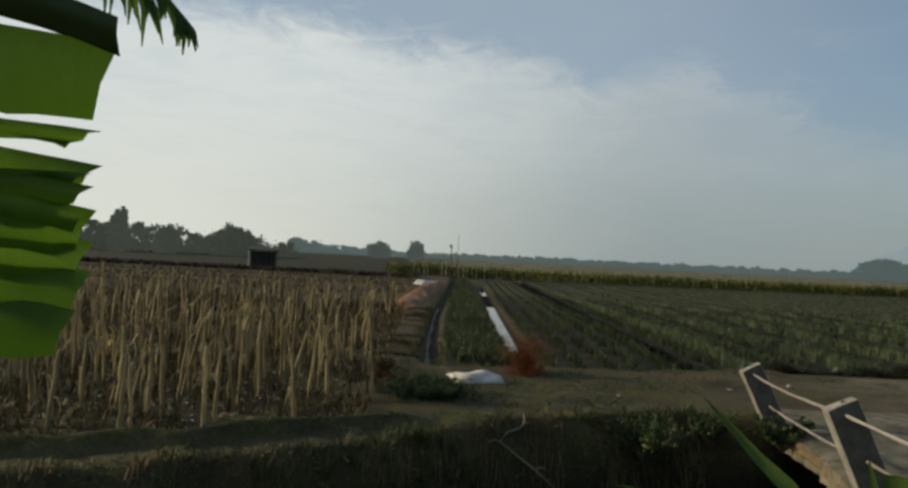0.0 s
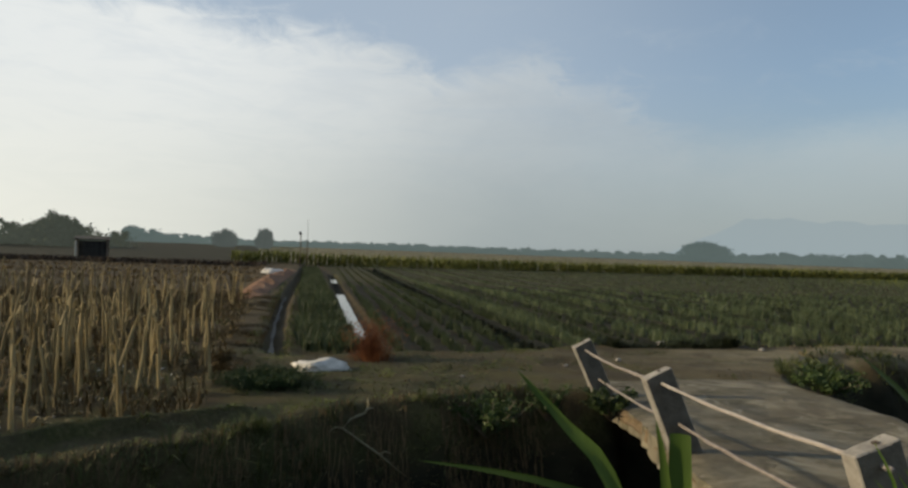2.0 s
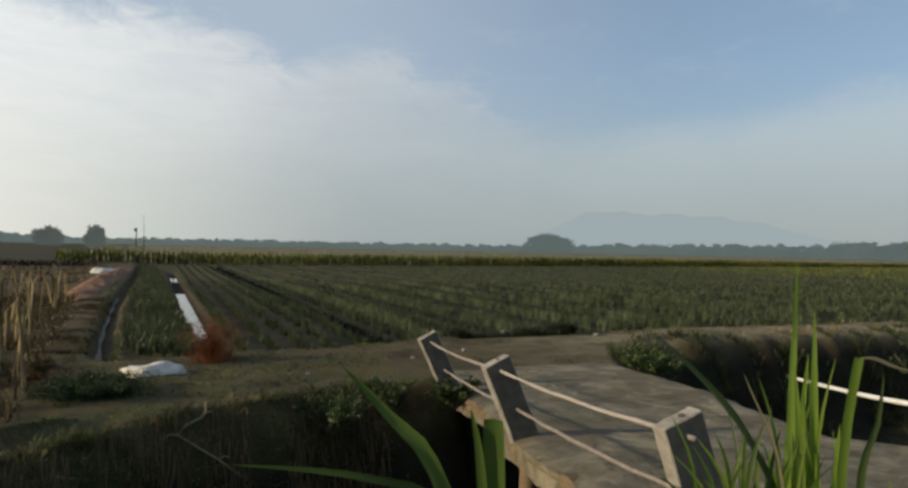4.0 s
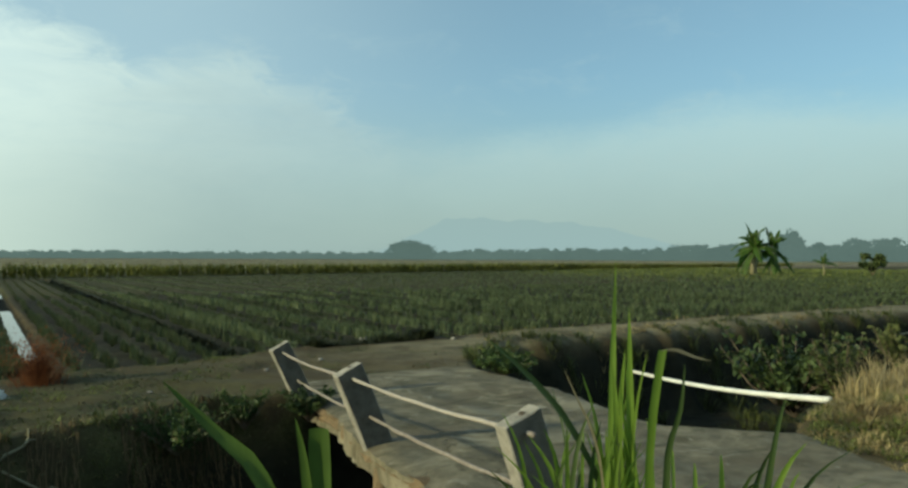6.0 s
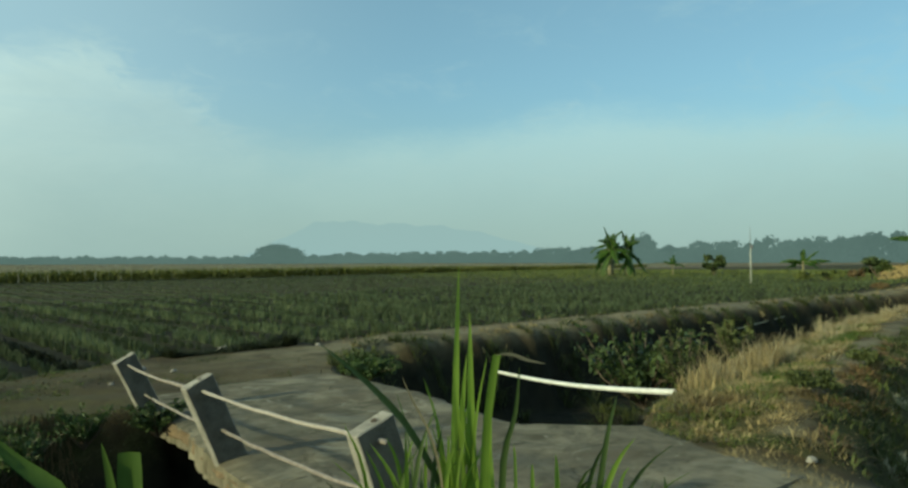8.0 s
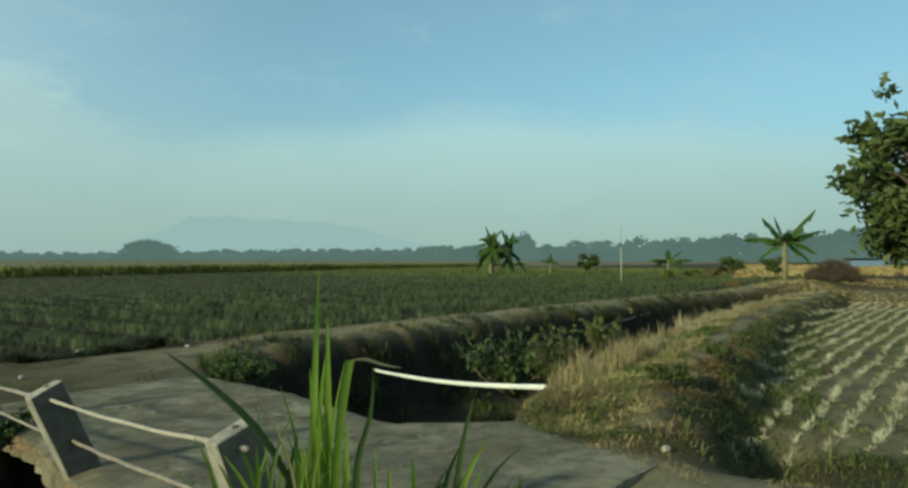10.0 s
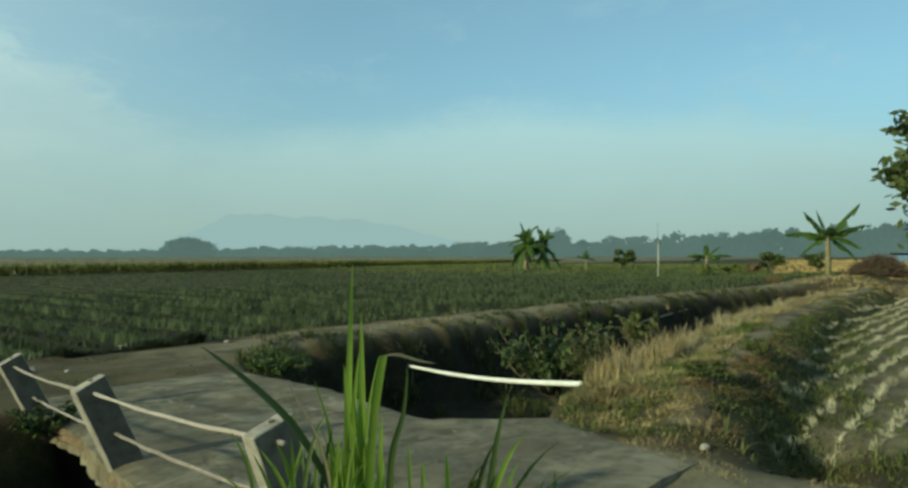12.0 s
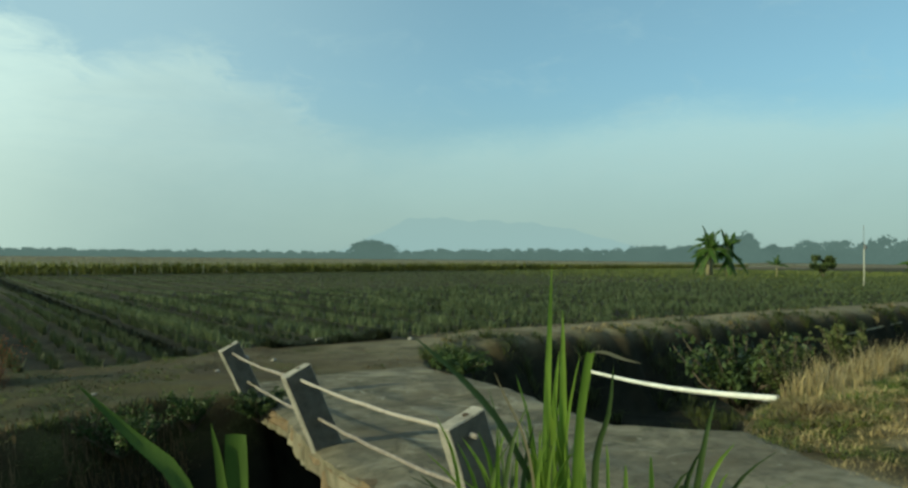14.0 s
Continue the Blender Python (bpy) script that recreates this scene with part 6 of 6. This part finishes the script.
grass_blade([(2.3, 1.68, 0.0), (2.22, 1.72, 0.7), (2.07, 1.78, 1.08), (1.89, 1.80, 1.29), (1.70, 1.82, 1.45)], 0.038, clump, g, M_BUSH, (0.45, 0.25, 0.75))
grass_blade([(2.06, 1.42, 0.2), (2.04, 1.37, 0.8), (2.04, 1.36, 1.11), (2.06, 1.33, 1.25), (2.07, 1.32, 1.39)], 0.022, clump, g, M_BUSH, SIDE)
grass_blade([(2.1, 1.6, 0.2), (2.03, 1.6, 0.9), (1.97, 1.59, 1.13), (1.88, 1.585, 1.28), (1.83, 1.58, 1.36)], 0.009, clump, g, M_PALESTRAW, SIDE)
for k in range(20):
    x, y = 2.2 + g.normal(0, 0.035), 1.68 + g.normal(0, 0.035)
    h = g.uniform(1.0, 1.42)
    dx, dy = g.normal(0.0, 0.05), g.normal(0, 0.04)
    grass_blade([(x, y, 0.0), (x + dx * 0.1, y + dy * 0.1, h * 0.5), (x + dx * 0.5, y + dy * 0.5, h * 0.82), (x + dx * 1.3, y + dy * 1.3, h)], g.uniform(0.014, 0.028), clump, g)
# every third blade darker: shade inside the clump put into its colour
for k in range(46):
    x, y = 2.04 + g.normal(0, 0.10), 1.72 + g.normal(0, 0.09)
    h = g.uniform(0.85, 1.22)
    dx, dy = g.normal(0, 0.10), g.normal(0, 0.08)
    grass_blade([(x, y, 0.0), (x + dx * 0.2, y + dy * 0.2, h * 0.5), (x + dx * 0.7, y + dy * 0.7, h * 0.85), (x + dx * 1.5, y + dy * 1.5, h)], g.uniform(0.012, 0.028), clump, g, M_BUSH if k % 3 == 0 else None)
clump = thing("tall_grass", "arching green grass blades at the roadside", "grass")
# part of these blades take the darker leaf in place of shade
for tip, foot in (((2.57, 1.30, 1.24), (2.42, 1.34)), ((2.66, 1.13, 1.09), (2.39, 1.39)), ((2.52, 1.2, 1.12), (2.40, 1.38)), ((2.47, 1.28, 1.10), (2.38, 1.40)), ((2.30, 1.36, 1.08), (2.36, 1.40)), ((2.62, 1.05, 1.02), (2.42, 1.32)), ((2.60, 0.95, 1.0), (2.45, 1.25))):
    t, f = Vector(tip), Vector((*foot, 0.0))
    grass_blade([f, f + Vector((0, 0, 0.55)), f.lerp(t, 0.35) + Vector((0, 0, 0.42)), f.lerp(t, 0.7) + Vector((0, 0, 0.24)), t], g.uniform(0.02, 0.032), clump, g, M_BUSH if g.uniform() < 0.5 else None)
for k in range(40):
    x, y = 2.42 + g.normal(0, 0.11), 1.34 + g.normal(0, 0.12)
    h = g.uniform(0.7, 1.03)
    a = g.uniform(-2.2, 0.9)
    r = g.uniform(0.05, 0.24)
    grass_blade([(x, y, 0.0), (x, y, h * 0.55), (x + math.cos(a) * r * 0.5, y + math.sin(a) * r * 0.5, h * 0.92), (x + math.cos(a) * r, y + math.sin(a) * r, h)], g.uniform(0.014, 0.028), clump, g, M_BUSH if k % 3 == 0 else None)
clump = thing("tall_grass", "single broad grass blades standing above the dark canal", "grass")
grass_blade([(1.22, 2.02, 0.0), (1.20, 2.06, 0.6), (1.09, 2.15, 1.0), (0.98, 2.24, 1.14), (0.83, 2.32, 1.31)], 0.058, clump, g, M_DARKBLADE, (0.62, 0.1, 0.7))
grass_blade([(1.14, 1.72, 0.0), (1.12, 1.72, 0.6), (1.10, 1.72, 1.0), (1.09, 1.72, 1.25)], 0.058, clump, g, M_DARKBLADE, SIDE, True)
grass_blade([(1.16, 1.8, 0.2), (1.08, 1.72, 0.85), (0.92, 1.66, 1.07), (0.74, 1.68, 1.14), (0.57, 1.74, 1.165), (0.41, 1.78, 1.18)], 0.022, clump, g, M_DARKBLADE, (0.1, 0.3, 0.9))
grass_blade([(1.12, 1.73, 0.0), (1.09, 1.73, 0.7), (1.06, 1.73, 1.11), (1.03, 1.74, 1.28)], 0.034, clump, g, M_DARKBLADE, SIDE)

# ---- banana plant close by, whose leaves hang into view ----
plant = thing("banana_plant", "banana plant with large torn green leaves hanging down", "banana plant")
vs, fs = tube([(-1.75, 0.55, -0.1), (-1.72, 0.56, 1.0), (-1.68, 0.58, 2.1), (-1.62, 0.6, 2.5)], [0.13, 0.12, 0.10, 0.06], 10)
part("trunk", mesh_of("trunk", vs, fs, M_BARK, True), plant)
# leaf whose torn strips point sideways: midrib out to the left, strips ending raggedly
leaf = Soup()
rib = [(-1.62, 0.6, 2.45), (-1.3, 0.55, 2.35), (-1.0, 0.52, 2.15), (-0.84, 0.70, 1.98), (-0.80, 0.77, 1.75), (-0.79, 0.77, 1.5)]
leaf.add(*tube(rib, [0.022, 0.02, 0.018, 0.015, 0.012, 0.008], 6))
STRIPS = [(1.950, 1.856, 0.008, 0.004), (1.850, 1.832, -0.008, 0.008), (1.834, 1.822, -0.03, 0.0), (1.820, 1.792, -0.004, 0.010), (1.793, 1.780, -0.010, 0.0), (1.786, 1.760, -0.004, 0.008), (1.770, 1.738, -0.006, 0.010), (1.757, 1.702, -0.008, 0.0), (1.722, 1.668, -0.012, 0.004), (1.692, 1.630, -0.012, 0.0), (1.652, 1.588, -0.020, 0.006)]
for i, (z1, z0, dx, sag) in enumerate(STRIPS):
    vs, fs = [], []
    steps = 12
    for k in range(steps + 1):
        u = k / steps
        x = -0.80 + (0.392 + dx) * u
        y = 0.77 + 0.03 * u + 0.012 * math.sin(6 * u + i)
        wave = 0.004 * math.sin(5 * u + 2 * i) - sag * u * u + 0.022 * (1 - u)
        e = 0.004 * math.sin(23 * u + i * 3)
        pinch = 0.82 if k == steps else 1.0
        mid = (z1 + z0) / 2
        vs += [(x + (0.010 if k == steps else 0), y, mid + (z1 - mid) * pinch + wave), (x, y - 0.012, mid + wave + e), (x - (0.012 if k == steps else 0), y, mid + (z0 - mid) * pinch + wave + e)]
    for k in range(steps):
        o = 3 * k
        fs += [(o, o + 3, o + 4, o + 1), (o + 1, o + 4, o + 5, o + 2)]
    leaf.add(vs, fs)
part("leaf", leaf.mesh("leaf", M_NEARLEAF, True), plant, "torn bright green leaf split into strips")
fold = Soup()
vs, fs = [], []
for k in range(11):
    u = k / 10
    x, y = -0.82 + 0.435 * u, 0.76 + 0.035 * u
    z = 2.024 - 0.055 * u ** 3
    vs += [(x, y, z), (x + 0.01, y - 0.03, z - 0.008), (x + 0.012, y - 0.035, z - 0.028), (x, y, z - 0.043)]
for k in range(10):
    o = 4 * k
    fs += [(o + j, o + 4 + j, o + 5 + j, o + 1 + j) for j in range(3)]
fold.add(vs, fs)
part("leaf_fold", fold.mesh("leaf_fold", M_CLUMP, True), plant, "dark folded upper edge of the torn leaf")
# second leaf, further out and higher: strips hanging from its end
tip = Soup()
rib = [Vector(p) for p in ((-1.62, 0.6, 2.5), (-1.7, 1.2, 2.85), (-1.6, 1.8, 2.92), (-1.42, 2.22, 2.80), (-1.22, 2.42, 2.69), (-1.06, 2.50, 2.59), (-1.0, 2.53, 2.52))]
tip.add(*tube([tuple(p) for p in rib], [0.02, 0.018, 0.014, 0.010, 0.008, 0.006, 0.003], 5))
for k in range(64):
    u = 2.3 + 3.65 * k / 63
    i = min(int(u), 5)
    p = rib[i].lerp(rib[i + 1], u - i)
    ln = g.uniform(0.15, 0.25) * (1.0 if u < 4.6 else 0.62)
    d = Vector((g.uniform(0.05, 0.55), g.uniform(-0.15, 0.2), -1.0)).normalized()
    tip.add(*ribbon([p, p + d * ln * 0.5 + Vector((0.012, 0, 0.004)), p + d * ln], [0.020, 0.022, 0.004], (0.8, 0.5, 0.1), 0.2))
part("leaf", tip.mesh("leaf", M_BANANA, True), plant, "hanging leaf tip torn into narrow strips")
